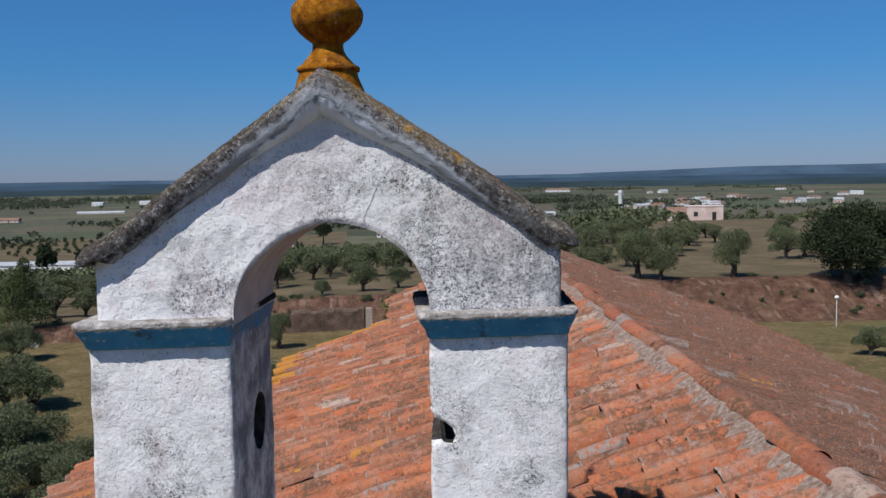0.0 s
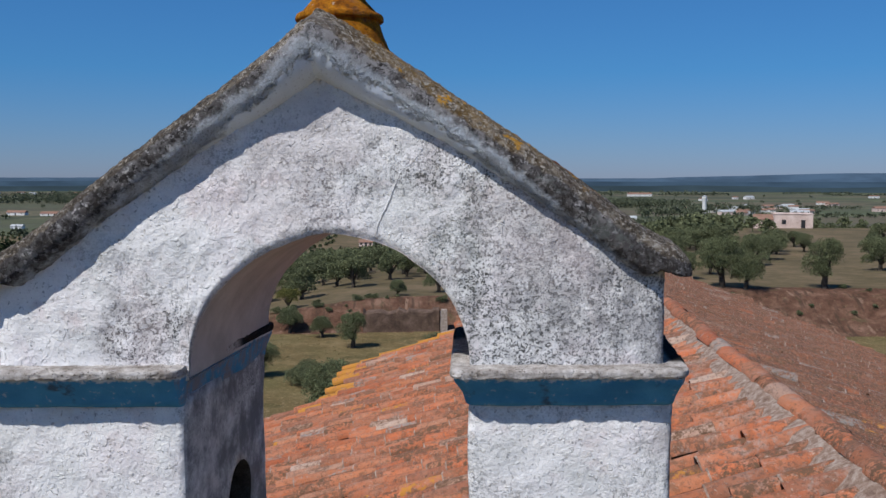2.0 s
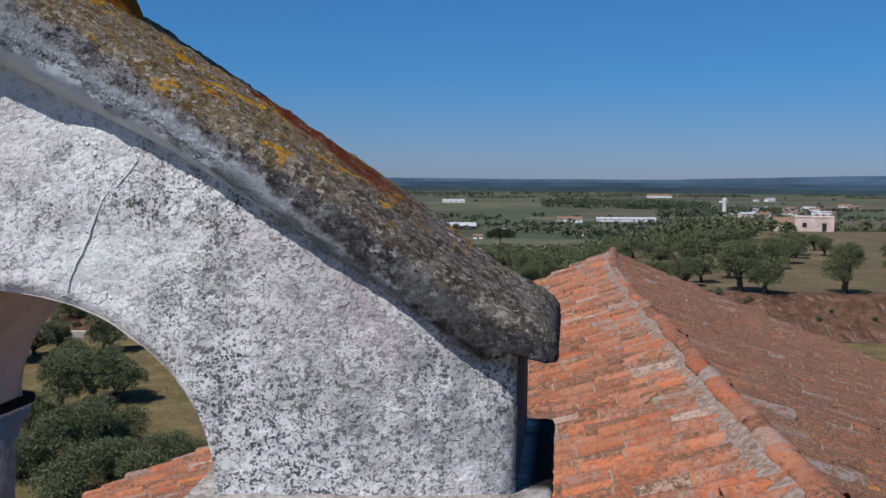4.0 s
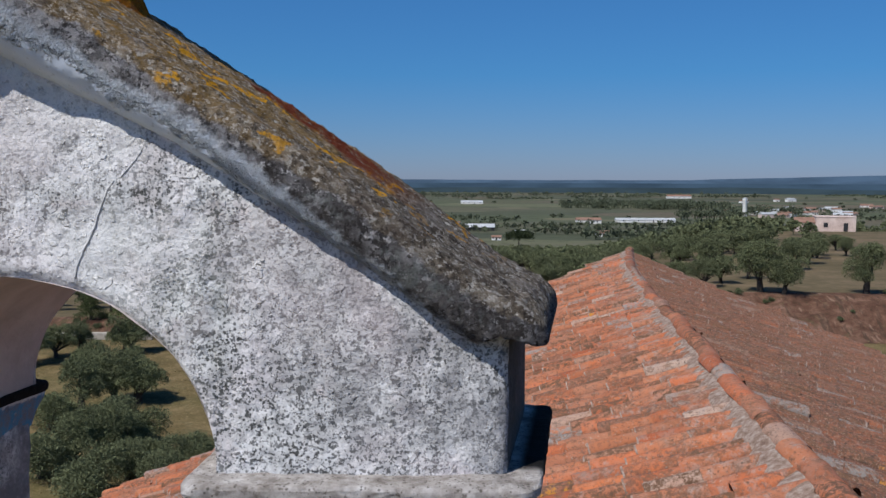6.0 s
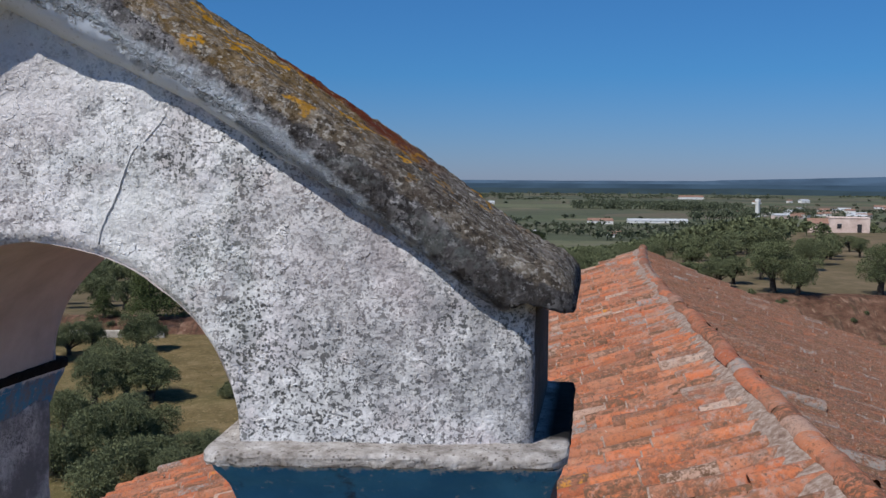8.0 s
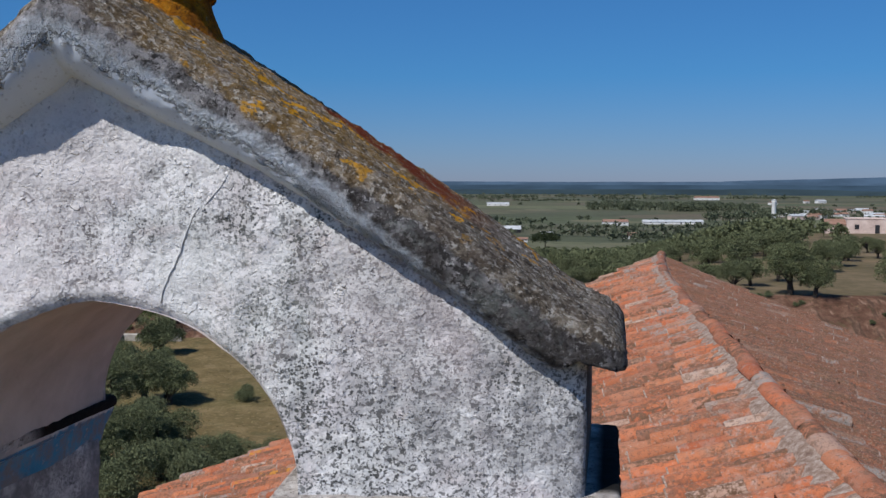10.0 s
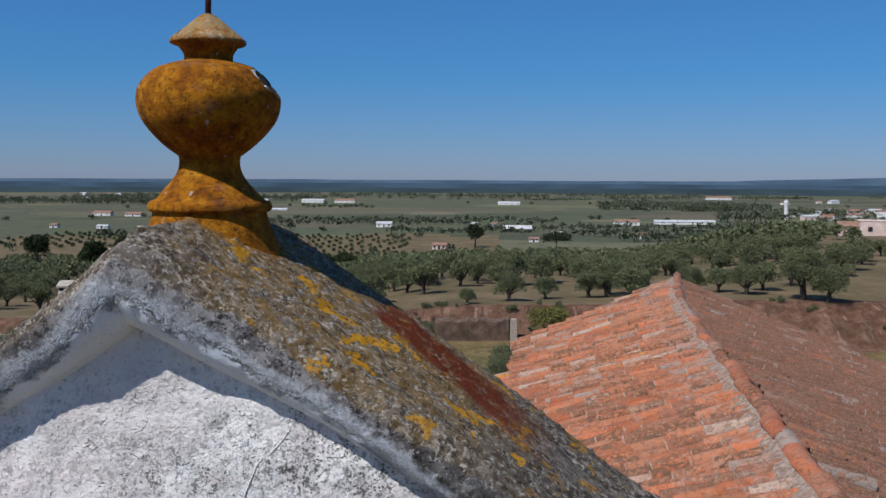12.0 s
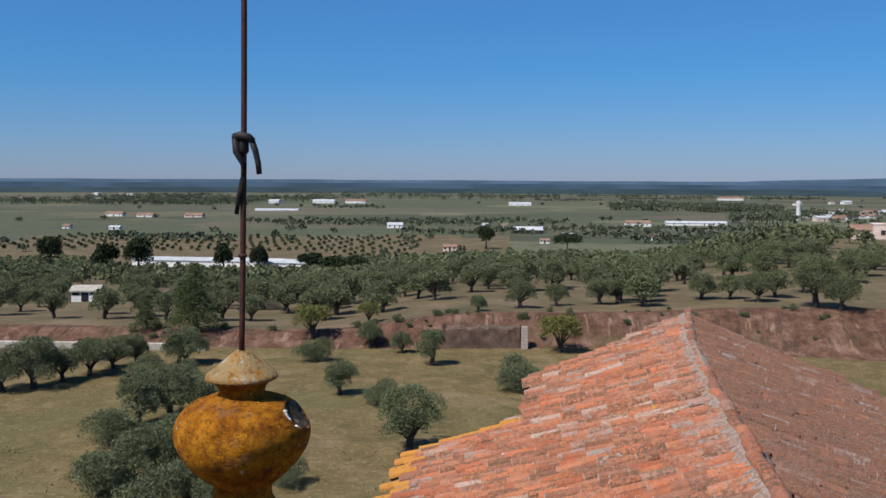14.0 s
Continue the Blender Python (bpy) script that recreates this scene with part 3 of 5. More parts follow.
def sheet(bm, grid, close=False):
    """Faces between the rows of points of a grid."""
    rows = [[bm.verts.new(p) for p in r] for r in grid]
    for a, b in zip(rows, rows[1:]):
        n = len(a)
        for i in range(n if close else n - 1):
            j = (i + 1) % n
            bm.faces.new((a[i], a[j], b[j], b[i]))
    return rows


def cap(bm, ring):
    return bm.faces.new(ring)


def box(bm, lo, hi):
    x, y, z = zip(lo, hi)
    v = [bm.verts.new((x[i], y[j], z[k])) for i in (0, 1) for j in (0, 1) for k in (0, 1)]
    for f in ((0, 1, 3, 2), (4, 6, 7, 5), (0, 4, 5, 1), (2, 3, 7, 6), (0, 2, 6, 4), (1, 5, 7, 3)):
        bm.faces.new([v[i] for i in f])
    return v


def lathe(bm, profile, centre, n=40, wobble=0.0, lean=(0, 0)):
    """Turns a profile of (radius, height) round an upright axis."""
    z0 = profile[0][1]
    grid = []
    for r, z in profile:
        ring = []
        for i in range(n):
            a = 2 * math.pi * i / n
            p = Vector((math.cos(a) * r, math.sin(a) * r, z))
            w = 1 + wobble * noise.noise(p * 14)
            ring.append((centre[0] + p.x * w + lean[0] * (z - z0), centre[1] + p.y * w + lean[1] * (z - z0), z))
        grid.append(ring)
    rows = sheet(bm, grid, True)
    cap(bm, rows[0][::-1]), cap(bm, rows[-1])


def smooth_line(points, per=8):
    """A smooth curve through points, as a list."""
    pts = [Vector(p) for p in points]
    pts = [2 * pts[0] - pts[1], *pts, 2 * pts[-1] - pts[-2]]
    out = []
    for i in range(1, len(pts) - 2):
        a, b, c, d = pts[i - 1:i + 3]
        for k in range(per):
            t = k / per
            out.append(0.5 * ((2 * b) + (c - a) * t + (2 * a - 5 * b + 4 * c - d) * t * t + (3 * b - a - 3 * c + d) * t ** 3))
    return out + [pts[-2]]


def tube(bm, line, radius, n=8):
    """A round bar along a line; radius may be a function of the share of its length."""
    pts = [Vector(p) for p in line]
    grid = []
    for i, p in enumerate(pts):
        way = (pts[min(i + 1, len(pts) - 1)] - pts[max(i - 1, 0)]).normalized()
        q = way.to_track_quat("Z", "Y")
        r = radius(i / (len(pts) - 1)) if callable(radius) else radius
        grid.append([p + q @ Vector((math.cos(2 * math.pi * k / n) * r, math.sin(2 * math.pi * k / n) * r, 0)) for k in range(n)])
    rows = sheet(bm, grid, True)
    cap(bm, rows[0][::-1]), cap(bm, rows[-1])


def empty(name, place, label, category, group="", kind=""):
    ob = new(name)
    ob.location = place
    ob.empty_display_size = 0.2
    return tagged(ob, label, category, group, kind)


def keep_place(ob, parent):
    """Parents an object whose mesh is in world coordinates to a placed Empty."""
    ob.parent = parent
    ob.matrix_parent_inverse = parent.matrix_world.inverted() if parent.type != "EMPTY" else Matrix.Translation(parent.location).inverted()
    return ob

# ---- land ----
LAWN_Z = -3.0


def profile(y, stops):
    return float(np.interp(y, [s[0] for s in stops], [s[1] for s in stops]))


RIGHT = [(92, 0.45), (230, -0.2), (330, -8), (560, -22), (1400, -23), (3000, -22)]
MIDDLE = [(92, -0.1), (130, -1.6), (200, -6.5), (300, -14), (430, -22), (1400, -23), (3000, -22)]
LEFT = [(92, -1.9), (130, -4.6), (190, -9.5), (260, -15), (360, -22), (1400, -23), (3000, -22)]


def bank_spread(x):
    """The bank runs out wider beyond the roof."""
    f = max(0.0, min(1.0, (x - 14) / 22))
    return f * f * (3 - 2 * f)


def bank_at(x):
    """Where the foot of the earth bank lies."""
    return 88.5 + 1.6 * math.sin(x * 0.07) + 0.03 * x - 5.5 * bank_spread(x)


def land(x, y):
    """The height of the ground."""
    if y < 40:
        return LAWN_Z + 0.10 * noise.noise((x * 0.05, y * 0.05, 0))
    az = max(-0.6, min(0.6, x / y))
    d = y * 0.82 + math.hypot(x, y) * 0.18
    r, m, l = profile(d, RIGHT), profile(d, MIDDLE), profile(d, LEFT)
    f = max(0.0, min(1.0, (az + 0.22) / 0.20))
    g = max(0.0, min(1.0, (az - 0.10) / 0.22))
    h = l + (m - l) * f * f * (3 - 2 * f)
    h = h + (r - h) * g * g * (3 - 2 * g)
    h += min(1.0, y / 400) * 0.5 * noise.noise((x * 0.02, y * 0.02, 3))
    b = bank_at(x)
    t = max(0.0, min(1.0, (y - b) / (3.2 + 6.0 * bank_spread(x)) + 0.12 * noise.noise((x * 0.5, y * 0.5, 1))))
    t = t * t * (3 - 2 * t)
    low = LAWN_Z + 0.10 * noise.noise((x * 0.05, y * 0.05, 0))
    return low + (h - low) * t + 0.25 * t * (1 - t) * 4 * noise.noise((x * 0.8, y * 0.8, 5))


def build_ground():
    radii = [0.0, 8, 16, 24, 32, 40, 48, 55, 62, 69, 75, 79]
    radii += list(np.arange(80, 97.5, 0.55)) + [99, 102, 106]
    while radii[-1] < 2600:
        radii.append(radii[-1] * 1.045)
    edges = list(np.arange(-46, 50.1, 0.6)) + list(np.arange(56, 310, 7.0))
    verts, faces, slots = [], [], []
    n = len(edges)
    for r in radii:
        for a in edges:
            s = math.sin(radians(a)), math.cos(radians(a))
            # the rings are straight lines ahead, so that the bank follows them
            f = r / max(0.65, s[1]) if abs(a) < 50 else r / 0.65
            x, y = s[0] * f, s[1] * f
            verts.append((x, y, land(x, y)))
    for i in range(len(radii) - 1):
        for j in range(n):
            k = (j + 1) % n
            faces.append((i * n + j, i * n + k, (i + 1) * n + k, (i + 1) * n + j))
            p = verts[i * n + j]
            wob = 12 * noise.noise((p[0] * 0.02, p[1] * 0.02, 9))
            b = bank_at(p[0])
            if p[1] < b - 0.6:
                slots.append(0)
            elif p[1] < b + 4.2 + 6.0 * bank_spread(p[0]) and p[1] > 40:
                slots.append(1)
            elif math.hypot(p[0], p[1]) < 400 + 3 * wob + (170 if p[0] < 0 else 0):
                slots.append(2)
            else:
                slots.append(3)
    ground = array_part("ground", verts, faces, LAWN, smooth=True)
    for m in (BANK, GROVE, FIELDS):
        ground.data.materials.append(m)
    ground.data.polygons.foreach_set("material_index", np.array(slots, dtype=np.int32))
    tagged(ground, "dry pasture, earth bank, olive grove soil and farmland", "ground", kind="structure")


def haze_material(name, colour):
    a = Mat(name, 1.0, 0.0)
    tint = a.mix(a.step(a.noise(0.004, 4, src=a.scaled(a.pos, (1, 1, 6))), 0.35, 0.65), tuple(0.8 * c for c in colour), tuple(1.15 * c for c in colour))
    # the haze colour is emitted, over a black base
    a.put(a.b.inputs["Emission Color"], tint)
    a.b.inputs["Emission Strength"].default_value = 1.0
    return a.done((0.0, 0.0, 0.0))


def build_backdrop():
    """Far wooded ridges; the blue haze of distance is painted in as a glow."""
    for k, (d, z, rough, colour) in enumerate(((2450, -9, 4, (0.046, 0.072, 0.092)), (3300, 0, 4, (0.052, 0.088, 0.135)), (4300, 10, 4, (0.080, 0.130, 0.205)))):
        top, foot, faces = [], [], []
        n = 260
        for i in range(n):
            a = radians(-180 + 360 * i / n)
            bump = rough * noise.noise((math.sin(a) * 9, math.cos(a) * 9, k * 5.0)) + 0.35 * rough * noise.noise((math.sin(a) * 60, math.cos(a) * 60, k))
            rise = 26 * max(0.0, 1 - ((math.degrees(a) - 30) / 16) ** 2) if k == 2 else 0
            x, y = d * math.sin(a), d * math.cos(a)
            top.append((x, y, z + bump + rise))
            foot.append((x, y, -60))
            j = (i + 1) % n
            faces.append((n + i, n + j, j, i))
        ob = array_part("backdrop", top + foot, faces, haze_material("far_ridge_haze", colour), smooth=True)
        tagged(ob, "far wooded ridge with blue haze painted in", "hills", kind="structure")


build_ground()
build_backdrop()

# ---- bell gable ----
SKEW, THICK = 0.135, 0.66              # its flanks run a little askew to its face
ARCH_X, ARCH_Z, ARCH_W, ARCH_H = -0.015, 11.555, 0.387, 0.372
SPRING_Z = 11.555                        # top of the ledges, foot of the arch
COPE = [(-0.985, 11.845), (-0.90, 11.885), (-0.775, 11.972), (-0.583, 12.125), (-0.40, 12.258), (-0.19, 12.414), (-0.065, 12.516), (-0.025, 12.528), (0.12, 12.436), (0.36, 12.280), (0.63, 12.10), (0.86, 11.935), (0.985, 11.875)]


def cope_top(x):
    return float(np.interp(x, [c[0] for c in COPE], [c[1] for c in COPE]))


def plan(x, y, z):
    """Shifts a point by the skew of the gable, whose back runs askew to its face: deeper on one side."""
    if y > 0:
        y *= (0.66 - 0.17 * max(-1.0, min(1.0, x))) / THICK
    return (x + SKEW * y, y, z)


def rough(p, size, scale):
    return size * (noise.noise(Vector(p) * scale) + 0.5 * noise.noise(Vector(p) * scale * 2.7))


def arch_top(u):
    """Height of the arch at a share u of its half width: a little flat on one haunch."""
    return ARCH_Z + ARCH_H * math.sqrt(max(0.0, 1 - abs(u) ** (1.72 if u < 0 else 2.0)))


def gable_wall(parent):
    """The wall over the ledges, with its round-headed opening."""
    x0, x1 = -0.925, 0.912
    cols = [x0, x0 + 0.008, x0 + 0.025] + list(np.linspace(x0 + 0.06, ARCH_X - ARCH_W - 0.004, 26))
    cols += [ARCH_X - ARCH_W * math.cos(t) for t in np.linspace(0.0, math.pi, 73)]
    cols += list(np.linspace(ARCH_X + ARCH_W + 0.004, x1 - 0.06, 26)) + [x1 - 0.025, x1 - 0.008, x1]
    rows = 34

    def foot(x):
        u = (x - ARCH_X) / ARCH_W
        if abs(u) >= 1:
            return SPRING_Z - 0.03
        z = arch_top(u)
        return z + rough((x, 0, z), 0.006, 9)

    front, back = [], []
    for x in cols:
        a, b = foot(x), cope_top(x) - 0.07
        f, r = [], []
        for j in range(rows + 1):
            z = a + (b - a) * j / rows
            side = min(x - x0, x1 - x)
            y = rough((x, 0, z), 0.007, 5) + rough((x, 0, z), 0.003, 22)
            y += 0.018 * max(0.0, 1 - side / 0.03) ** 2
            near = z - a
            if abs((x - ARCH_X) / ARCH_W) < 1:
                y += 0.012 * max(0.0, 1 - near / 0.02) ** 2
            f.append(plan(x + rough((0, 0, z), 0.006, 6) * (side < 0.03), y, z))
            r.append(plan(x, THICK - y, z))
        front.append(f), back.append(r)
    bm = bmesh.new()
    fv, bv = sheet(bm, front), sheet(bm, back)
    n = len(cols)
    for i in range(n - 1):
        bm.faces.new((fv[i][-1], fv[i + 1][-1], bv[i + 1][-1], bv[i][-1]))
        mid = 0.5 * (cols[i] + cols[i + 1])
        if abs((mid - ARCH_X) / ARCH_W) >= 1:
            bm.faces.new((fv[i][0], bv[i][0], bv[i + 1][0], fv[i + 1][0]))
    for c in (0, n - 1):
        for j in range(rows):
            bm.faces.new((fv[c][j], fv[c][j + 1], bv[c][j + 1], bv[c][j]))
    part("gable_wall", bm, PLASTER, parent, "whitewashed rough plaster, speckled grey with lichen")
    # the bare underside of the arch
    bm = bmesh.new()
    grid = []
    for t in np.linspace(0.0, math.pi, 61):
        x = ARCH_X - (ARCH_W + 0.001) * math.cos(t)
        z = arch_top(-math.cos(t)) + 0.001
        z = z if 0 < t < math.pi else SPRING_Z - 0.02
        z += rough((x, 0, z), 0.006, 9)
        grid.append([plan(x, y, z + rough((x, y, z), 0.004, 7) * (0.05 < y < THICK - 0.05)) for y in np.linspace(0.004, THICK - 0.004, 9)])
    sheet(bm, grid)
    part("arch_soffit", bm, REVEAL, parent, "bare brownish plaster under the arch")


def rounded_plan(x0, x1, y0, y1, r, step=5):
    """Corner-rounded outline of a pier in plan."""
    out = []
    for cx, cy, a0 in ((x1 - r, y0 + r, -90), (x1 - r, y1 - r, 0), (x0 + r, y1 - r, 90), (x0 + r, y0 + r, 180)):
        for k in range(step):
            a = radians(a0 + 90 * k / (step - 1))
            out.append((cx + r * math.cos(a), cy + r * math.sin(a)))
    dense = []
    for p, q in zip(out, out[1:] + out[:1]):
        d = math.hypot(q[0] - p[0], q[1] - p[1])
        m = max(1, int(d / 0.045))
        dense += [(p[0] + (q[0] - p[0]) * i / m, p[1] + (q[1] - p[1]) * i / m) for i in range(m)]
    return dense


def cut(ob, cutter_bm):
    """Takes a shape out of a mesh."""
    me = bpy.data.meshes.new("cutter")
    bmesh.ops.recalc_face_normals(cutter_bm, faces=cutter_bm.faces)
    cutter_bm.to_mesh(me)
    cutter_bm.free()
    me.materials.append(DARK)
    tool = new("cutter", me)
    mod = ob.modifiers.new("cut", "BOOLEAN")
    mod.operation, mod.object, mod.solver, mod.material_mode = "DIFFERENCE", tool, "EXACT", "TRANSFER"
    bpy.context.view_layer.update()
    done = bpy.data.meshes.new_from_object(ob.evaluated_get(bpy.context.evaluated_depsgraph_get()))
    ob.modifiers.clear()
    ob.data = done
    bpy.data.objects.remove(tool)


def pillar(x0, x1, parent):
    bm = bmesh.new()
    grid = []
    for z in list(np.arange(7.2, 10.4, 0.4)) + list(np.arange(10.4, 11.50, 0.04)):
        ring = []
        for x, y in rounded_plan(x0, x1, 0.0, THICK, 0.022):
            c = ((x0 + x1) / 2, THICK / 2)
            w = rough((x, y, z), 0.007, 5) + rough((x, y, z), 0.003, 19)
            v = Vector((x - c[0], y - c[1])).normalized()
            ring.append(plan(x + v.x * w, y + v.y * w, z))
        grid.append(ring)
    rows = sheet(bm, grid, True)
    cap(bm, rows[0][::-1]), cap(bm, rows[-1])
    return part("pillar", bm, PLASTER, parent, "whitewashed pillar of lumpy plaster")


def cornice(x0, x1, lean, parent, reach=0.0, flare=0.0):
    """A ledge round a pillar: a blue cavetto under a bare lichened slab."""
    bm = bmesh.new()
    grid = []
    for z, out in ((11.452, 0.0), (11.458, 0.014), (11.472, 0.020), (11.49, 0.028), (11.505, 0.040), (11.524, 0.055), (11.541, 0.062)):
        ring = []
        for x, y in rounded_plan(x0 - out * lean[0], x1 + out * lean[1], -out - 0.004, THICK + out, 0.02 + out * 0.3):
            w = rough((x, y, z), 0.005, 11)
            ring.append(plan(x - (reach * y if x < x0 + 0.05 else 0) + (flare * y * out / 0.07 if x > x1 - 0.05 else 0), y + (w if y < 0.1 else 0), z + 0.5 * w))
        grid.append(ring)
    # every ring with as many points
    rings = []
    for r in grid:
        idx = np.linspace(0, len(r), 110, endpoint=False)
        rings.append([Vector(r[int(i)]).lerp(Vector(r[(int(i) + 1) % len(r)]), i - int(i)) for i in idx])
    sheet(bm, rings, True)
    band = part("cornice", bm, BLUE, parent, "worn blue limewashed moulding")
    bm = bmesh.new()
    grid = []
    for z, out in ((11.541, 0.062), (11.542, 0.070), (11.545, 0.072), (11.549, 0.073), (11.554, 0.073), (11.559, 0.073), (11.564, 0.069), (11.566, 0.060), (11.567, 0.04), (11.567, 0.0), (11.567, -0.12)):
        ring = rounded_plan(x0 - out * lean[0], x1 + out * lean[1], -out - 0.004, THICK + out, max(0.008, 0.018 + out * 0.35))
        idx = np.linspace(0, len(ring), 260, endpoint=False)
        line = []
        for i in idx:
            p = Vector(ring[int(i)]).lerp(Vector(ring[(int(i) + 1) % len(ring)]), i - int(i))
            w = rough((p.x, p.y, z), 0.004, 12) + rough((p.x, p.y, z), 0.004, 45) + rough((p.x, p.y, z), 0.003, 95)
            line.append(plan(p.x + w * 0.6 - (reach * p.y if p.x < x0 + 0.05 else 0) + (flare * p.y if p.x > x1 - 0.05 else 0), p.y + w * 0.6, z + w * 0.5))
        grid.append(line)
    rows = sheet(bm, grid, True)
    cap(bm, rows[-1])
    part("ledge", bm, LEDGE, band, "crumbly lichened ledge", smooth=False)


def coping(parent):
    """The thick mortar coping over both slopes, worn round at its edges and ends."""
    bm = bmesh.new()
    line = smooth_line([(x, 0, z) for x, z in COPE], 28)
    front = [(0.03, 0.140), (0.006, 0.133), (-0.014, 0.126), (-0.030, 0.116), (-0.040, 0.103), (-0.045, 0.086), (-0.046, 0.066), (-0.043, 0.047), (-0.034, 0.029), (-0.016, 0.013), (0.008, 0.003)]
    top = [(y, -0.010 * math.sin(math.pi * (y - 0.03) / (THICK - 0.10))) for y in np.linspace(0.03, THICK - 0.07, 14)]
    rear = [(THICK - 0.02, 0.006), (THICK + 0.03, 0.018), (THICK + 0.065, 0.034), (THICK + 0.086, 0.052), (THICK + 0.080, 0.070), (THICK + 0.05, 0.095), (THICK, 0.15)]
    section = [(p.x, p.z) for p in smooth_line([(y, 0, d) for y, d in front + top + rear], 3)]
    grid = []
    n = len(line)
    for i, p in enumerate(line):
        way = (line[min(i + 1, n - 1)] - line[max(i - 1, 0)]).normalized()
        up = Vector((-way.z, 0, way.x))
        away = min(i, n - 1 - i) / 14
        taper = math.sqrt(1 - (1 - away) ** 2) if away < 1 else 1.0
        inner = max(0.0, min(1.0, (0.90 - abs(p.x)) / 0.12))
        ring = []
        for y, d in section:
            yy = THICK / 2 + (y - THICK / 2) * (0.88 + 0.12 * taper)
            yy *= 1.0 - 0.24 * p.x + 0.85 * math.exp(-((p.x + 0.03) / 0.15) ** 2) if yy < 0 else 1.0
            d = min(d, 0.078 + 0.13 * inner)
            # below the crest it runs out in a deeper cove
            if y < 0.04 and d > 0.09:
                d += 1.15 * (d - 0.085) * math.exp(-((p.x + 0.03) / 0.24) ** 2)
            # at the crest and on one slope it reaches further back, and droops
            back = max(0.0, min(1.0, (0.50 - p.x) / 0.5)) * max(0.0, (y - THICK / 2) / (THICK / 2))
            yy += 0.05 * back
            dd = 0.052 + (d - 0.052) * (0.30 + 0.70 * taper)
            at = (p.x, yy, p.z - dd)
            nose = max(0.0, 1 - abs(d - 0.095) / 0.05) if y < 0 else 0.0
            crumbs = max(0.0, min(1.0, (0.15 - d) / 0.03)) * (1 - 0.7 * nose)
            w = rough(at, 0.003, 7) + crumbs * (rough(at, 0.005, 30) + rough(at, 0.0045, 80)) + (1 - crumbs) * rough(at, 0.001, 38)
            q = p - Vector((0, 0, 1)) * (dd + 0.020 * back) + up * w
            ring.append(plan(q.x, yy + w * 0.5, q.z))
        grid.append(ring)
    rows = sheet(bm, grid)
    cap(bm, rows[0]), cap(bm, rows[-1][::-1])
    for j in range(n - 1):
        bm.faces.new((rows[j][0], rows[j + 1][0], rows[j + 1][-1], rows[j][-1]))
    ob = part("coping", bm, COPING, parent, "thick mortar coping crusted with grey, brown and yellow lichen")
    depth = ob.data.attributes.new("crust", "FLOAT", "POINT")
    depth.data.foreach_set("value", [cope_top(v.co.x - SKEW * v.co.y) - v.co.z for v in ob.data.vertices])


# the shade in the ball's chipped hollow is put in as dark stone
BROKEN = plain_material("shaded_broken_stone", ((0.02, 0.014, 0.008), (0.05, 0.034, 0.02), (0.22, 0.17, 0.12)), 28, 0.95, 0.01)
CRACKED = plain_material("crack_shade", ((0.42, 0.41, 0.41), (0.54, 0.53, 0.53), (0.66, 0.65, 0.65)), 40, 1.0)


def crack(parent):
    """The long crack that runs up from the crown of the arch."""
    for pts, w in (([(0.112, 11.93), (0.124, 11.965), (0.146, 12.01), (0.172, 12.075), (0.190, 12.11)], 0.0042),
                   ([(0.205, 12.115), (0.222, 12.135), (0.245, 12.17)], 0.0024)):
        bm = bmesh.new()
        line = [Vector((x + rough((x, 3, z), 0.004, 40), 0, z)) for x, _, z in smooth_line([(a, 0, b) for a, b in pts], 8)]
        line = [Vector((p.x, rough((p.x, 0, p.z), 0.007, 5) + rough((p.x, 0, p.z), 0.003, 22) - 0.0005, p.z)) for p in line]
        tube(bm, line, lambda t: w * 0.6 * (0.35 + 0.65 * math.sin(math.pi * min(0.97, t + 0.15))), 6)
        part("crack", bm, CRACKED, parent, "shallow grey crack in the plaster")


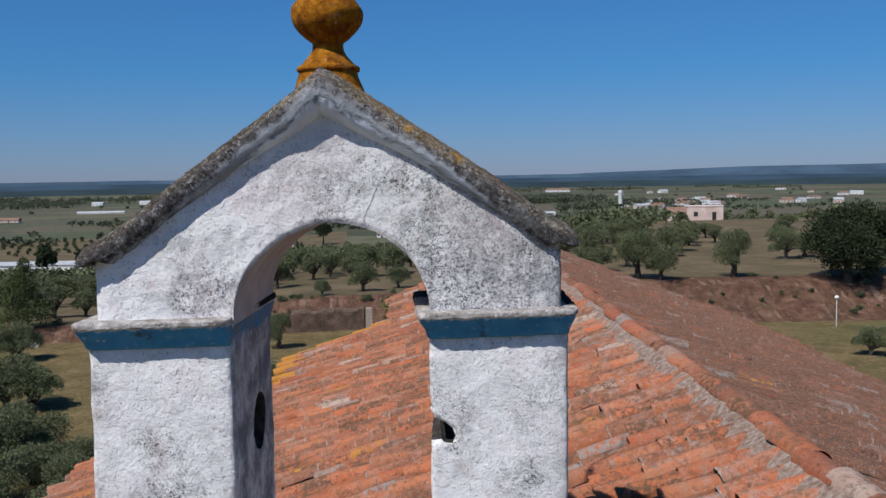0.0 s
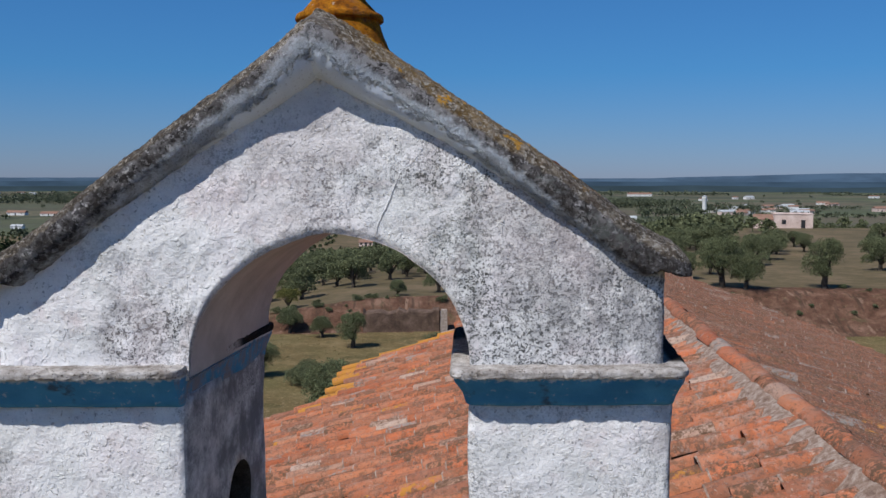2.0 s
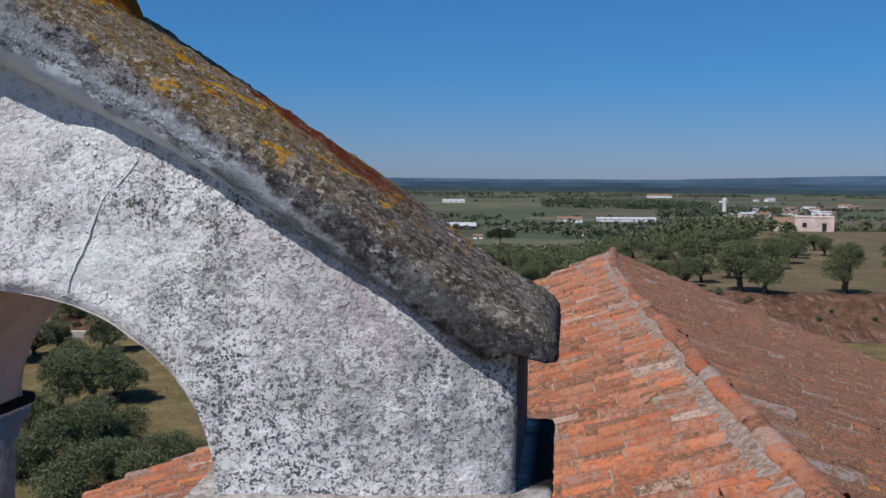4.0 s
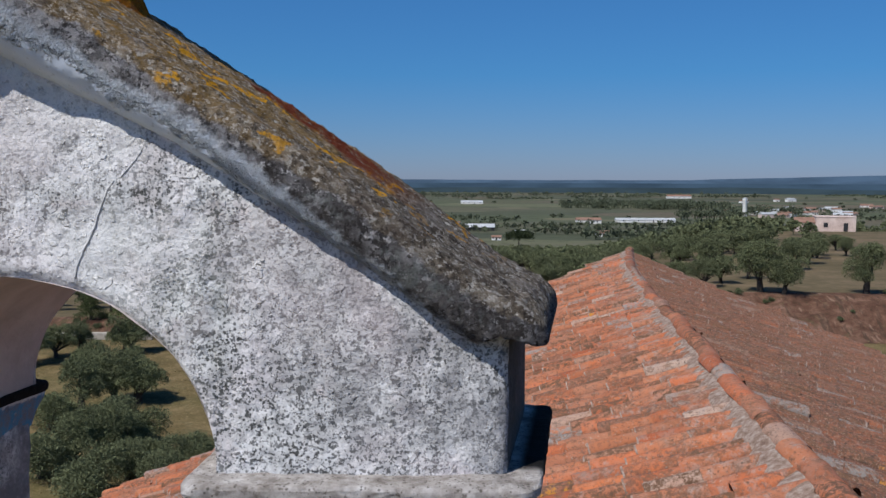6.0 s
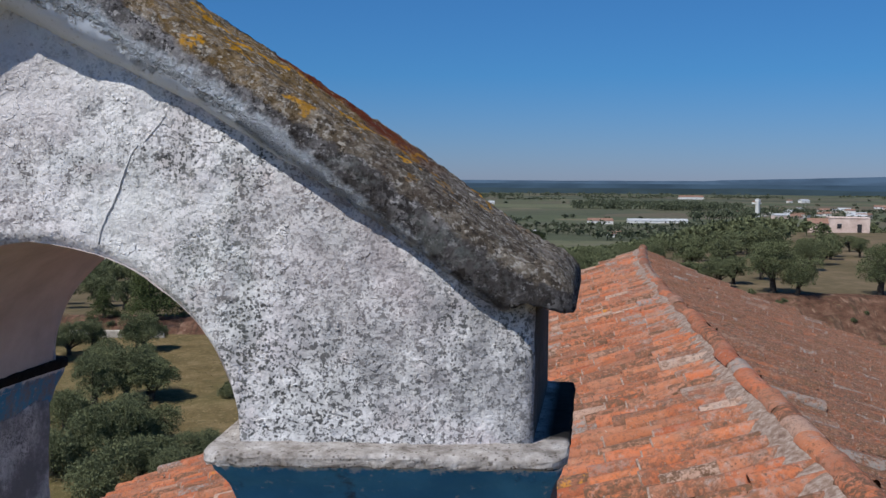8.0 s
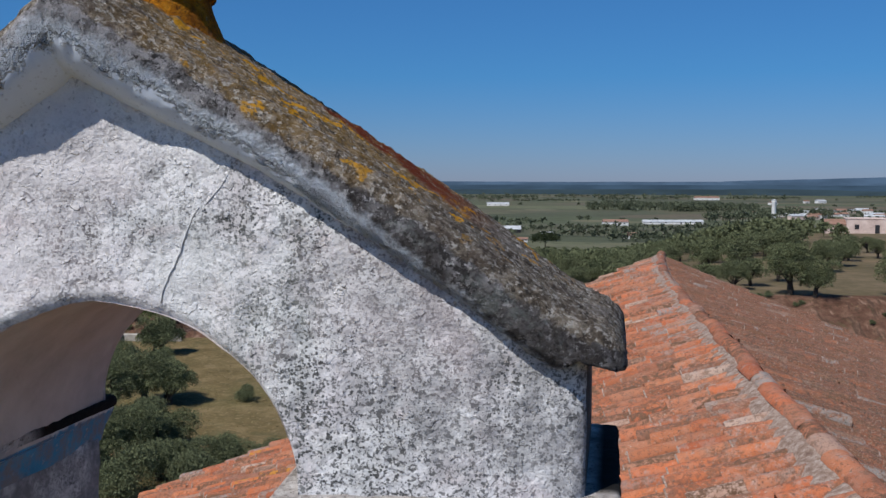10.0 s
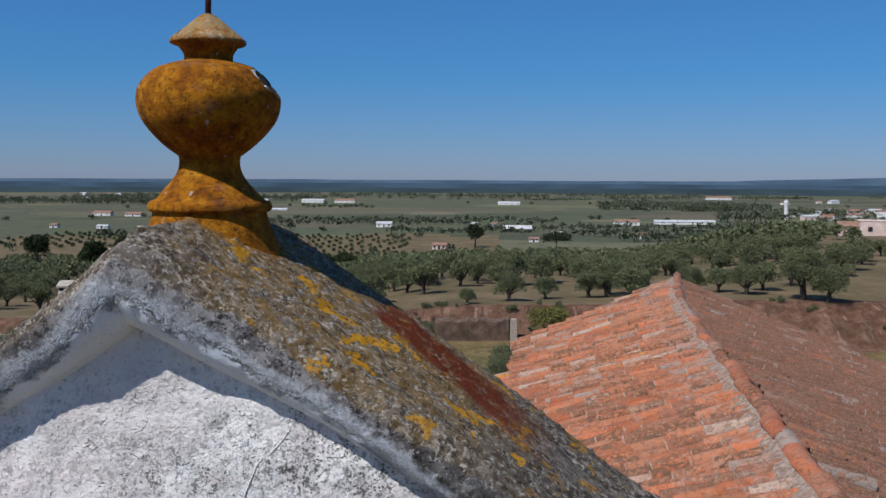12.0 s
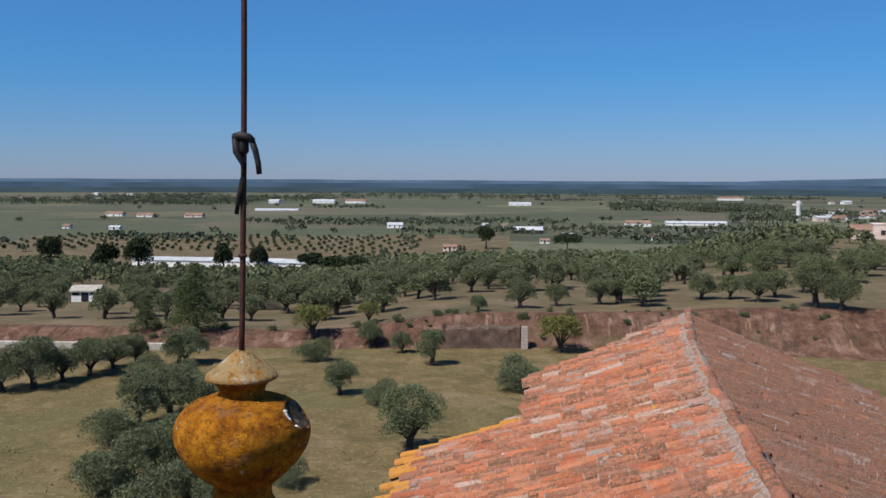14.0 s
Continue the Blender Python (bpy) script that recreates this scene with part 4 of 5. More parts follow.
def build_gable():
    gable = empty("bell_gable", (0, 0, 0), "whitewashed bell gable with open arch and blue ledges", "bell gable")
    gable_wall(gable)
    left = pillar(-0.965, -0.415, gable)
    right = pillar(0.368, 0.938, gable)
    for x0, x1, lean in ((-0.965, -0.415, (0.55, 0.15)), (0.368, 0.938, (0.75, 0.58))):
        cornice(x0 + 0.004, x1 - 0.004, lean, gable, *((0.075, 0.0) if x0 > 0 else (0.0, 0.02)))
    coping(gable)
    crack(gable)
    # worn sockets of the bell's axle: an upright slot, and a broken-out corner
    bm = bmesh.new()
    grid = []
    for k, x in enumerate((-0.60, -0.45, -0.33)):
        grid.append([plan(x, 0.40 + 0.11 * math.cos(a) * (0.8 + 0.1 * k), 11.035 + 0.135 * math.sin(a) * (0.85 + 0.08 * k)) for a in np.linspace(0, 2 * math.pi, 20, endpoint=False)])
    rows = sheet(bm, grid, True)
    cap(bm, rows[0][::-1]), cap(bm, rows[-1])
    cut(left, bm)
    bm = bmesh.new()
    grid = []
    outline = [(0.30, 11.19), (0.375, 11.175), (0.385, 11.125), (0.425, 11.11), (0.455, 11.085), (0.47, 11.05), (0.455, 11.02), (0.425, 11.025), (0.41, 11.04), (0.375, 11.035), (0.30, 11.03)]
    for y in (-0.10, 0.06, 0.30):
        s = 1.0 if y < 0.2 else 0.7
        grid.append([plan(0.36 + (x - 0.36) * s, y, 11.09 + (z - 11.09) * s) for x, z in outline])
    rows = sheet(bm, grid, True)
    cap(bm, rows[0][::-1]), cap(bm, rows[-1])
    cut(right, bm)
    bm = bmesh.new()
    for pts in ([(0.372, 0.02, 11.17), (0.385, 0.012, 11.15), (0.40, 0.02, 11.125)],):
        tube(bm, smooth_line(pts, 5), lambda t: 0.005 + 0.004 * math.sin(math.pi * t), 8)
    part("broken_edge", bm, CHALK, right, "fresh white broken plaster edge")


def build_finial():
    c = (0.0 - 0.012, 0.355)
    stone = empty("finial", (c[0], c[1], 12.40), "turned stone finial covered in orange lichen", "finial")

    def turned(name, prof, parent, label="", n=56, wob=0.035):
        bm = bmesh.new()
        pts = smooth_line([(r, 0, z) for r, z in prof], 5)
        lathe(bm, [(0.95 * p.x, p.z) for p in pts], c, n, wob)
        return bm, name, parent, label

    bm, *_ = turned("base", [(0.215, 12.36), (0.180, 12.43), (0.152, 12.49), (0.136, 12.53), (0.128, 12.556)], stone)
    keep_place(part("base", bm, FINIAL, None, "flared stone base"), stone)
    bm, *_ = turned("band", [(0.122, 12.552), (0.138, 12.556), (0.141, 12.566), (0.136, 12.576), (0.122, 12.582), (0.105, 12.60), (0.085, 12.622), (0.071, 12.645), (0.068, 12.668), (0.074, 12.685)], stone)
    keep_place(part("neck", bm, FINIAL, None, "narrow neck over a thin moulding"), stone)
    bm, *_ = turned("ball", [(0.070, 12.676), (0.100, 12.697), (0.130, 12.725), (0.152, 12.758), (0.1605, 12.795), (0.153, 12.830), (0.128, 12.858), (0.095, 12.872), (0.066, 12.880)], stone, n=64, wob=0.03)
    chip = Vector((0.76, 0.02, 0.62)).normalized()
    mid = Vector((c[0], c[1], 12.785))
    hollow = set()
    for v in bm.verts:
        h = (v.co - mid).dot(chip) - 0.130
        if h > 0:
            v.co -= chip * (h * 1.25 + rough(v.co, 0.006, 30))
            hollow.add(v)
    for f in bm.faces:
        f.material_index = 1 if all(v in hollow for v in f.verts) else 0
    rim = [v.co.copy() for v in bm.verts if v in hollow and v.co.y < c[1] + 0.03 and any(w not in hollow for e in v.link_edges for w in e.verts)]
    ball = part("ball", bm, FINIAL, None, "flattened ball with a chipped shoulder")
    ball.data.materials.append(BROKEN)
    keep_place(ball, stone)
    bm = bmesh.new()
    for k, p in enumerate(sorted(rim, key=lambda q: q.x)):
        if noise.noise(p * 30) > 0.1:
            size = 0.002 + 0.004 * (1 + noise.noise(p * 90))
            done = bmesh.ops.create_icosphere(bm, subdivisions=1, radius=size)
            for v in done["verts"]:
                v.co = p + v.co * (1 + 0.9 * noise.noise((v.co + p) * 160)) - chip * 0.002
    keep_place(part("broken_rim", bm, CHALK, None, "white crumbs of broken stone", smooth=False), stone)
    bm, *_ = turned("collar", [(0.062, 12.874), (0.055, 12.884), (0.056, 12.897), (0.066, 12.912), (0.078, 12.922)], stone)
    keep_place(part("collar", bm, FINIAL, None, "hollow collar"), stone)
    bm, *_ = turned("cap", [(0.060, 12.914), (0.081, 12.918), (0.085, 12.924), (0.080, 12.932), (0.060, 12.948), (0.040, 12.964), (0.022, 12.978), (0.012, 12.984)], stone, wob=0.06)
    keep_place(part("cap", bm, FINIAL, None, "pale weathered conical cap"), stone)
    # the iron rod and what is tied to it
    rod = empty("lightning_rod", (c[0], c[1], 12.99), "thin rusty iron rod rising from the finial", "rod")
    bm = bmesh.new()
    tube(bm, [(c[0] + 0.006 * math.sin(t * 3) + 0.014 * t, c[1], 12.97 + 1.35 * t) for t in np.linspace(0, 1, 20)], 0.0066, 10)
    keep_place(part("shaft", bm, RUST, None), rod)
    bm = bmesh.new()
    lathe(bm, [(0.007, 13.196), (0.011, 13.198), (0.011, 13.203), (0.007, 13.205)], (c[0] + 0.004, c[1]), 12)
    keep_place(part("ring", bm, RUST, None), rod)
    bm = bmesh.new()
    x = c[0] + 0.008
    tube(bm, [(x - 0.017, c[1] - 0.006, 13.466), (x - 0.002, c[1] - 0.012, 13.471), (x + 0.016, c[1] - 0.009, 13.468), (x + 0.025, c[1] - 0.006, 13.458)], lambda t: 0.0105 - 0.0015 * t, 6)
    tube(bm, [(x + 0.020, c[1] - 0.006, 13.464), (x + 0.030, c[1] - 0.006, 13.436), (x + 0.036, c[1] - 0.005, 13.408), (x + 0.0375, c[1] - 0.005, 13.385)], lambda t: 0.0078 - 0.0012 * t, 5)
    tube(bm, [(x - 0.015, c[1] - 0.008, 13.466), (x - 0.012, c[1] - 0.012, 13.435), (x + 0.006, c[1] - 0.013, 13.405), (x + 0.003, c[1] - 0.012, 13.375), (x - 0.008, c[1] - 0.009, 13.335), (x - 0.0145, c[1] - 0.006, 13.295)], lambda t: 0.0085 - 0.0035 * t, 6)
    lathe(bm, [(0.010, 13.43), (0.014, 13.436), (0.014, 13.458), (0.010, 13.472)], (x, c[1]), 8, 0.10)
    keep_place(part("strap", bm, RUBBER, None, "frayed black rubber strap knotted to the rod"), rod)


build_gable()
build_finial()

# ---- church and roof ----
AX = Vector((0.0941, 0.9956, 0))         # along the ridge
DOWN = {1: Vector((-0.9956, 0.0941, 0)), -1: Vector((0.9956, -0.0941, 0))}
RIDGE0 = Vector((2.737, 3.14, 10.50))
PITCH = 0.38
NEAR_U, FAR_U = -3.5, 14.9


def ridge_sway(u):
    """How the old ridge bends aside and lifts towards its far end, and sags between."""
    f = max(0.0, (u - 9.5) / 5.5)
    return 0.26 * f * f, 0.09 * f * f - 0.02 * math.sin(math.pi * (u + 1.7) / 16)


def roof_point(side, u, s, lift=0.0):
    """A place on the roof: u metres along the ridge, s metres down the slope in plan."""
    away, up = ridge_sway(u)
    fade = max(0.0, 1 - s / 9)
    p = RIDGE0 + AX * u + DOWN[side] * s + Vector((1, 0, 0)) * away * fade
    sag = 0.03 * noise.noise((u * 0.35, s * 0.5, side * 4.0)) - 0.03 * math.sin(min(1.0, s / 4.5) * math.pi)
    p.z += up * fade - PITCH * s + sag + lift
    return p


def far_edge(side, s):
    """Where the roof ends, away from the bell gable: it steps back twice on one side."""
    if side > 0:
        return 14.9 - 0.45 * s if s < 2.95 else (10.35 if s < 4.65 else 7.6)
    return 14.9 - 0.10 * s


EAVE = {1: 7.65, -1: 6.0}


def tile_mesh(name, segments, length, r_low, r_high, rise, thick, flip=1):
    """A tapered barrel tile, from its upper end at the origin down along y."""
    v, f = [], []
    for y, r in ((0.0, r_high), (length * 0.97, r_low)):
        for k in range(segments + 1):
            a = math.pi * k / segments
            v.append((r * math.cos(a), y, flip * rise * (r / r_low) * math.sin(a)))
    for k in range(segments + 1):
        a = math.pi * k / segments
        v.append(((r_low + 0.002) * math.cos(a), length, flip * (rise * math.sin(a) - 0.004)))
    for k in range(segments + 1):
        a = math.pi * k / segments
        v.append(((r_low - thick) * math.cos(a), length * 0.985, flip * (rise - thick) * math.sin(a)))
    n = segments + 1
    for row in range(3):
        for k in range(segments):
            i = row * n + k
            f.append((i, i + 1, i + n + 1, i + n) if flip > 0 else (i + n, i + n + 1, i + 1, i))
    return np.array(v, dtype=np.float32), np.array(f, dtype=np.int32)


PACE, ROW = 0.212, 0.340


def tile_pose(side, u, s, jitter, lift):
    p, q = roof_point(side, u, s), roof_point(side, u, s + 0.3)
    down = (q - p).normalized()
    along = (AX * (1 if side > 0 else -1))
    up = along.cross(down).normalized()
    if up.z < 0:
        up, along = -up, -along
    m = Matrix((along, down, up)).transposed().to_4x4()
    m.translation = p + up * lift
    return m @ pose(jitter[0], jitter[1], jitter[2], 1.6 + jitter[3], jitter[4], jitter[5])


RIDGE_TILE = tile_material("orange_ridge_tile", -0.02, 0.15)
RIDGE_MORTAR = plain_material("pale_ridge_mortar", ((0.12, 0.07, 0.05), (0.27, 0.19, 0.145), (0.42, 0.36, 0.31)), 24, 0.95, 0.012)


def build_church():
    church = empty("church", (2.0, 8.0, LAWN_Z), "old whitewashed country church with clay tile roof", "church")

    def block(name, u0, u1, s0, s1, label):
        """Walls under one stretch of roof."""
        bm = bmesh.new()
        corners = []
        for u, s in ((u0, s0), (u1, s0), (u1, s1), (u0, s1)):
            side = 1 if s >= 0 else -1
            p = roof_point(side, u, abs(s))
            corners.append((p.x, p.y, p.z - 0.12))
        low = [bm.verts.new((x, y, LAWN_Z - 0.3)) for x, y, _ in corners]
        mids = [bm.verts.new(c) for c in corners]
        if s0 < 0 < s1:
            a, b = roof_point(1, u0, 0), roof_point(1, u1, 0)
            ta, tb = bm.verts.new((a.x, a.y, a.z - 0.12)), bm.verts.new((b.x, b.y, b.z - 0.12))
            bm.faces.new((low[0], low[1], mids[1], mids[0])), bm.faces.new((low[2], low[3], mids[3], mids[2]))
            bm.faces.new((low[1], low[2], mids[2], tb, mids[1])), bm.faces.new((low[3], low[0], mids[0], ta, mids[3]))
        else:
            for k in range(4):
                j = (k + 1) % 4
                bm.faces.new((low[k], low[j], mids[j], mids[k]))
        w = part(name, bm, WALLS, None, label, smooth=False)
        solid = w.modifiers.new("thickness", "SOLIDIFY")
        solid.thickness, solid.offset = 0.5, -1
        keep_place(w, church)

    block("wall", NEAR_U + 1.05, 13.3, -5.7, 2.6, "whitewashed nave wall")
    block("wall", NEAR_U + 1.05, 10.1, 2.6, 4.4, "whitewashed side wall")
    block("wall", NEAR_U + 1.05, 7.4, 4.4, 7.35, "whitewashed lower side wall")
    # the front wall that carries the bell gable
    bm = bmesh.new()
    grid = []
    for x, z in ((-5.1, 7.2), (-1.2, 8.7), (2.45, 10.1), (5.0, 9.15), (8.4, 7.85)):
        grid.append([plan(x, 0.0, LAWN_Z - 0.3), plan(x, 0.0, z), plan(x, 0.5, z), plan(x, 0.5, LAWN_Z - 0.3)])
    rows = sheet(bm, grid)
    cap(bm, rows[0]), cap(bm, rows[-1][::-1])
    keep_place(part("front_wall", bm, WALLS, None, "whitewashed front wall", smooth=False), church)

    cover = tile_mesh("tile", 7, 0.45, 0.085, 0.066, 0.086, 0.014)
    gutter = tile_mesh("gutter_tile", 5, 0.45, 0.092, 0.105, 0.055, 0.012, -1)
    shared = bpy.data.meshes.new("tile")
    shared.from_pydata([tuple(map(float, c)) for c in cover[0]], [], [tuple(map(int, q)) for q in cover[1]])
    for p in shared.polygons:
        p.use_smooth = p.index < 7
    shared.materials.append(TILE)
    # some have a chipped, pale lip
    chipped = shared.copy()
    chipped.materials.append(RIDGE_MORTAR)
    for p in chipped.polygons:
        p.material_index = 1 if p.index >= 7 else 0
    dice = random.Random(5)
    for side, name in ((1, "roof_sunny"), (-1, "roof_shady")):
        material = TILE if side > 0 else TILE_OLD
        # the mortar bed under the tiles
        bm = bmesh.new()
        us = list(np.arange(NEAR_U, 15.0, 0.5))
        steps = [0.0, 1.0, 2.0, 2.9, 3.8, 4.6, 5.5, 6.0] + ([6.8, 7.6] if side > 0 else [])
        verts = {}
        for i, u in enumerate(us[:-1]):
            for j, s in enumerate(steps[:-1]):
                if us[i + 1] > far_edge(side, (s + steps[j + 1]) / 2):
                    continue
                ids = []
                for a, b in ((i, j), (i + 1, j), (i + 1, j + 1), (i, j + 1)):
                    if (a, b) not in verts:
                        verts[a, b] = bm.verts.new(roof_point(side, us[a], steps[b], -0.135))
                    ids.append(verts[a, b])
                bm.faces.new(ids)
        deck = part(name, bm, MORTAR, None, "pitched roof of old clay barrel tiles" if side > 0 else "pitched roof of lichened clay barrel tiles")
        solid = deck.modifiers.new("thickness", "SOLIDIFY")
        solid.thickness, solid.offset = 0.10, 0
        keep_place(deck, church)
        bulk_v, bulk_f, low_v, low_f, edge_v, edge_f = [], [], [], [], [], []
        n_bulk = n_low = n_edge = 0
        count = int((FAR_U - NEAR_U) / PACE)
        for j in range(count):
            u = NEAR_U + (j + 0.5) * PACE
            slip = dice.uniform(-0.16, 0.10)
            for i in range(int(EAVE[side] / ROW) + 1):
                s = max(0.0, 0.08 + slip + i * ROW)
                if s + 0.30 > EAVE[side] or u > far_edge(side, s + 0.2) + 0.03:
                    continue
                jit = [dice.gauss(0, 0.006), max(-0.03, min(0.03, dice.gauss(0, 0.018))), dice.gauss(0, 0.010), 0.8 + dice.gauss(0, 1.5), dice.gauss(0, 5.0), dice.gauss(0, 2.6)]
                m = tile_pose(side, u + dice.gauss(0, 0.004), s, jit, -0.005)
                if side > 0 and -1.4 < u < 4.9 and s < 3.3:
                    t = new("tile", chipped if dice.random() < 0.45 else shared)
                    t.parent = deck
                    t.matrix_parent_inverse = Matrix()
                    t.matrix_basis = m
                elif side > 0 and u < 11 and s < 4.7 and (u > far_edge(side, s + 0.2) - 0.34 or u > 7.7 and s > 4.15):
                    w = np.array(m)
                    edge_v.append(cover[0] @ w[:3, :3].T + w[:3, 3])
                    edge_f.append(cover[1] + n_edge)
                    n_edge += len(cover[0])
                else:
                    w = np.array(m)
                    bulk_v.append(cover[0] @ w[:3, :3].T + w[:3, 3])
                    bulk_f.append(cover[1] + n_bulk)
                    n_bulk += len(cover[0])
                jit = [dice.gauss(0, 0.004), dice.gauss(0, 0.015), 0, dice.gauss(0, 0.5), dice.gauss(0, 1), dice.gauss(0, 0.7)]
                w = np.array(tile_pose(side, u + PACE / 2, s, jit, 0.0))
                low_v.append(gutter[0] @ w[:3, :3].T + w[:3, 3])
                low_f.append(gutter[1] + n_low)
                n_low += len(gutter[0])
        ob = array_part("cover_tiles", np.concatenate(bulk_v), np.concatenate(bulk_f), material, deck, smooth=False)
        tagged(ob, "clay cover tiles", kind="stuff")
        # pale, chipped lips on many of them
        ob.data.materials.append(RIDGE_MORTAR)
        lips = np.zeros((len(bulk_f), len(cover[1])), dtype=np.int32)
        lips[np.random.default_rng(9).random(len(bulk_f)) < (0.45 if side > 0 else 0.3), 7:] = 1
        ob.data.polygons.foreach_set("material_index", lips.ravel())
        if edge_v:
            ob = array_part("verge_tiles", np.concatenate(edge_v), np.concatenate(edge_f), TILE_VERGE, deck, smooth=False)
            tagged(ob, "verge tiles golden with lichen", kind="stuff")
        ob = array_part("gutter_tiles", np.concatenate(low_v), np.concatenate(low_f), DEBRIS, deck, smooth=False)
        tagged(ob, "clay gutter tiles", kind="stuff")
        for o in deck.children:
            o.matrix_parent_inverse = Matrix()
        if side > 0:
            sunny = deck
    # ridge tiles on a bed of mortar
    cv, cf = tile_mesh("ridge_tile", 9, 0.46, 0.092, 0.084, 0.074, 0.014)
    ridge = bpy.data.meshes.new("ridge_tile")
    ridge.from_pydata([tuple(map(float, c)) for c in cv], [], [tuple(map(int, q)) for q in cf])
    for p in ridge.polygons:
        p.use_smooth = p.index < 9
    ridge.materials.append(RIDGE_TILE)
    u = NEAR_U + 0.15
    while u < 14.85:
        a, b = roof_point(1, u, 0), roof_point(1, u + 0.4, 0)
        way = (b - a).normalized()
        across = way.cross(Vector((0, 0, 1))).normalized()
        up = across.cross(way)
        m = Matrix((across, way, up)).transposed().to_4x4()
        m.translation = a + Vector((0, 0, 0.035 - 0.03 * max(0.0, min(1.0, (u - 4) / 6)) + dice.gauss(0, 0.006)))
        t = new("ridge_tile", ridge)
        t.parent = sunny
        t.matrix_basis = m @ pose(dice.gauss(0, 0.008), 0, 0, 0.9 + dice.gauss(0, 0.5), dice.gauss(0, 2), dice.gauss(0, 1.5))
        u += 0.385
    bm = bmesh.new()
    grid = []
    for u in np.arange(NEAR_U, 14.9, 0.09):
        ring = []
        for k, (off, dz) in enumerate(((-0.19, -0.035), (-0.14, 0.040), (-0.09, 0.072), (0.0, 0.082), (0.10, 0.078), (0.18, 0.055), (0.27, -0.030))):
            side = 1 if off > 0 else -1
            w = rough((u, off, 0), 0.018, 7) + rough((u, off, 2), 0.012, 21)
            ring.append(roof_point(side, u, abs(off) + w * (abs(off) > 0.05), dz + w))
        grid.append(ring)
    sheet(bm, grid)
    part("ridge_mortar", bm, RIDGE_MORTAR, sunny, "pale crumbling ridge mortar")


build_church()

# ---- trees ----
def crown_cloud(dice, lobes, count, leaf):
    """Leaf sprays scattered over the lobes of a crown: corners and faces."""
    c, r = np.array([l[:3] for l in lobes]), np.array([l[3:] for l in lobes])
    weight = (r[:, 0] * r[:, 2])
    pick = dice.choice(len(lobes), count, p=weight / weight.sum())
    d = dice.normal(size=(count, 3))
    d /= np.linalg.norm(d, axis=1)[:, None]
    d[:, 2] = np.where(d[:, 2] < -0.35, -d[:, 2], d[:, 2])
    depth = 1 - 0.45 * dice.random(count) ** 2
    depth *= 1 + 0.16 * np.sin(d[:, 0] * 9 + pick) * np.cos(d[:, 1] * 8 + d[:, 2] * 7)
    p = c[pick] + d * r[pick] * depth[:, None]
    a = dice.normal(size=(count, 3)) + 0.7 * d + np.array([0, 0, 0.25])
    a /= np.linalg.norm(a, axis=1)[:, None]
    b = np.cross(a, dice.normal(size=(count, 3)))
    b /= np.linalg.norm(b, axis=1)[:, None]
    la = leaf * dice.uniform(0.6, 1.5, count)[:, None]
    lb = la * dice.uniform(0.35, 0.6, count)[:, None]
    v = np.stack([p - b * lb * 0.4, p + a * la * 0.55 - b * lb, p + a * la * 1.1, p + a * la * 0.55 + b * lb], axis=1).reshape(-1, 3)
    f = np.arange(count * 4).reshape(-1, 4)
    return v, f


def olive_lobes(dice, w, h):
    """Lobes of a spreading crown, w wide and h high over a low fork."""
    out = [(0, 0, h * 0.62, w * 0.30, w * 0.30, h * 0.30)]
    n = int(dice.integers(12, 16))
    for k in range(n):
        a = 2 * math.pi * k / n + dice.uniform(-0.3, 0.3)
        rr = w * dice.uniform(0.10, 0.34)
        out.append((math.cos(a) * rr, math.sin(a) * rr, h * dice.uniform(0.30, 0.78) - rr * 0.12, w * dice.uniform(0.13, 0.20), w * dice.uniform(0.13, 0.20), h * dice.uniform(0.14, 0.21)))
    return out


def tree_template(seed, w, h, count, leaf, leaves, lobes=None, fork=0.22):
    """One tree at the origin: a forked trunk with limbs, and a crown of sprays."""
    dice = np.random.default_rng(seed)
    lobes = lobes or olive_lobes(dice, w, h)
    tree = new("olive_tree")
    bm = bmesh.new()
    z = h * fork
    tube(bm, smooth_line([(0, 0, -0.4), (0.05, 0.02, z * 0.4), (-0.04, 0.05, z)], 4), lambda t: h * (0.075 - 0.025 * t), 9)
    for l in lobes[1:9]:
        tube(bm, smooth_line([(-0.02, 0.03, z * 0.85), (l[0] * 0.45, l[1] * 0.45, z + (l[2] - z) * 0.45), (l[0], l[1], l[2])], 3), lambda t: h * 0.032 * (1.1 - t) + 0.012, 6)
    part("trunk", bm, BARK, tree, "dark gnarled trunk with limbs")
    v, f = crown_cloud(dice, lobes, count, leaf)
    array_part("crown", v, f, leaves, tree)
    return tree


def bare_lobes(dice, w, h, kind):
    if kind == "cone":
        return [(dice.uniform(-0.1, 0.1) * w, dice.uniform(-0.1, 0.1) * w, h * (0.12 + 0.13 * k), w * 0.5 * (1.02 - 0.135 * k), w * 0.5 * (1.02 - 0.135 * k), h * 0.13) for k in range(7)]
    if kind == "bush":
        return [(dice.uniform(-0.3, 0.3) * w, dice.uniform(-0.25, 0.25) * w, h * dice.uniform(0.14, 0.6), w * 0.26, w * 0.26, h * 0.34) for k in range(9)]
    out = [(0, 0, h * 0.60, w * 0.38, w * 0.38, h * 0.34)]
    for k in range(8):
        a = 0.8 * k
        out.append((math.cos(a) * w * 0.27, math.sin(a) * w * 0.27, h * dice.uniform(0.42, 0.75), w * 0.25, w * 0.25, h * 0.24))
    return out


EYE_END, EYE_START = Vector((0.59, -1.71, 13.37)), Vector((0.03, -3.68, 12.11))


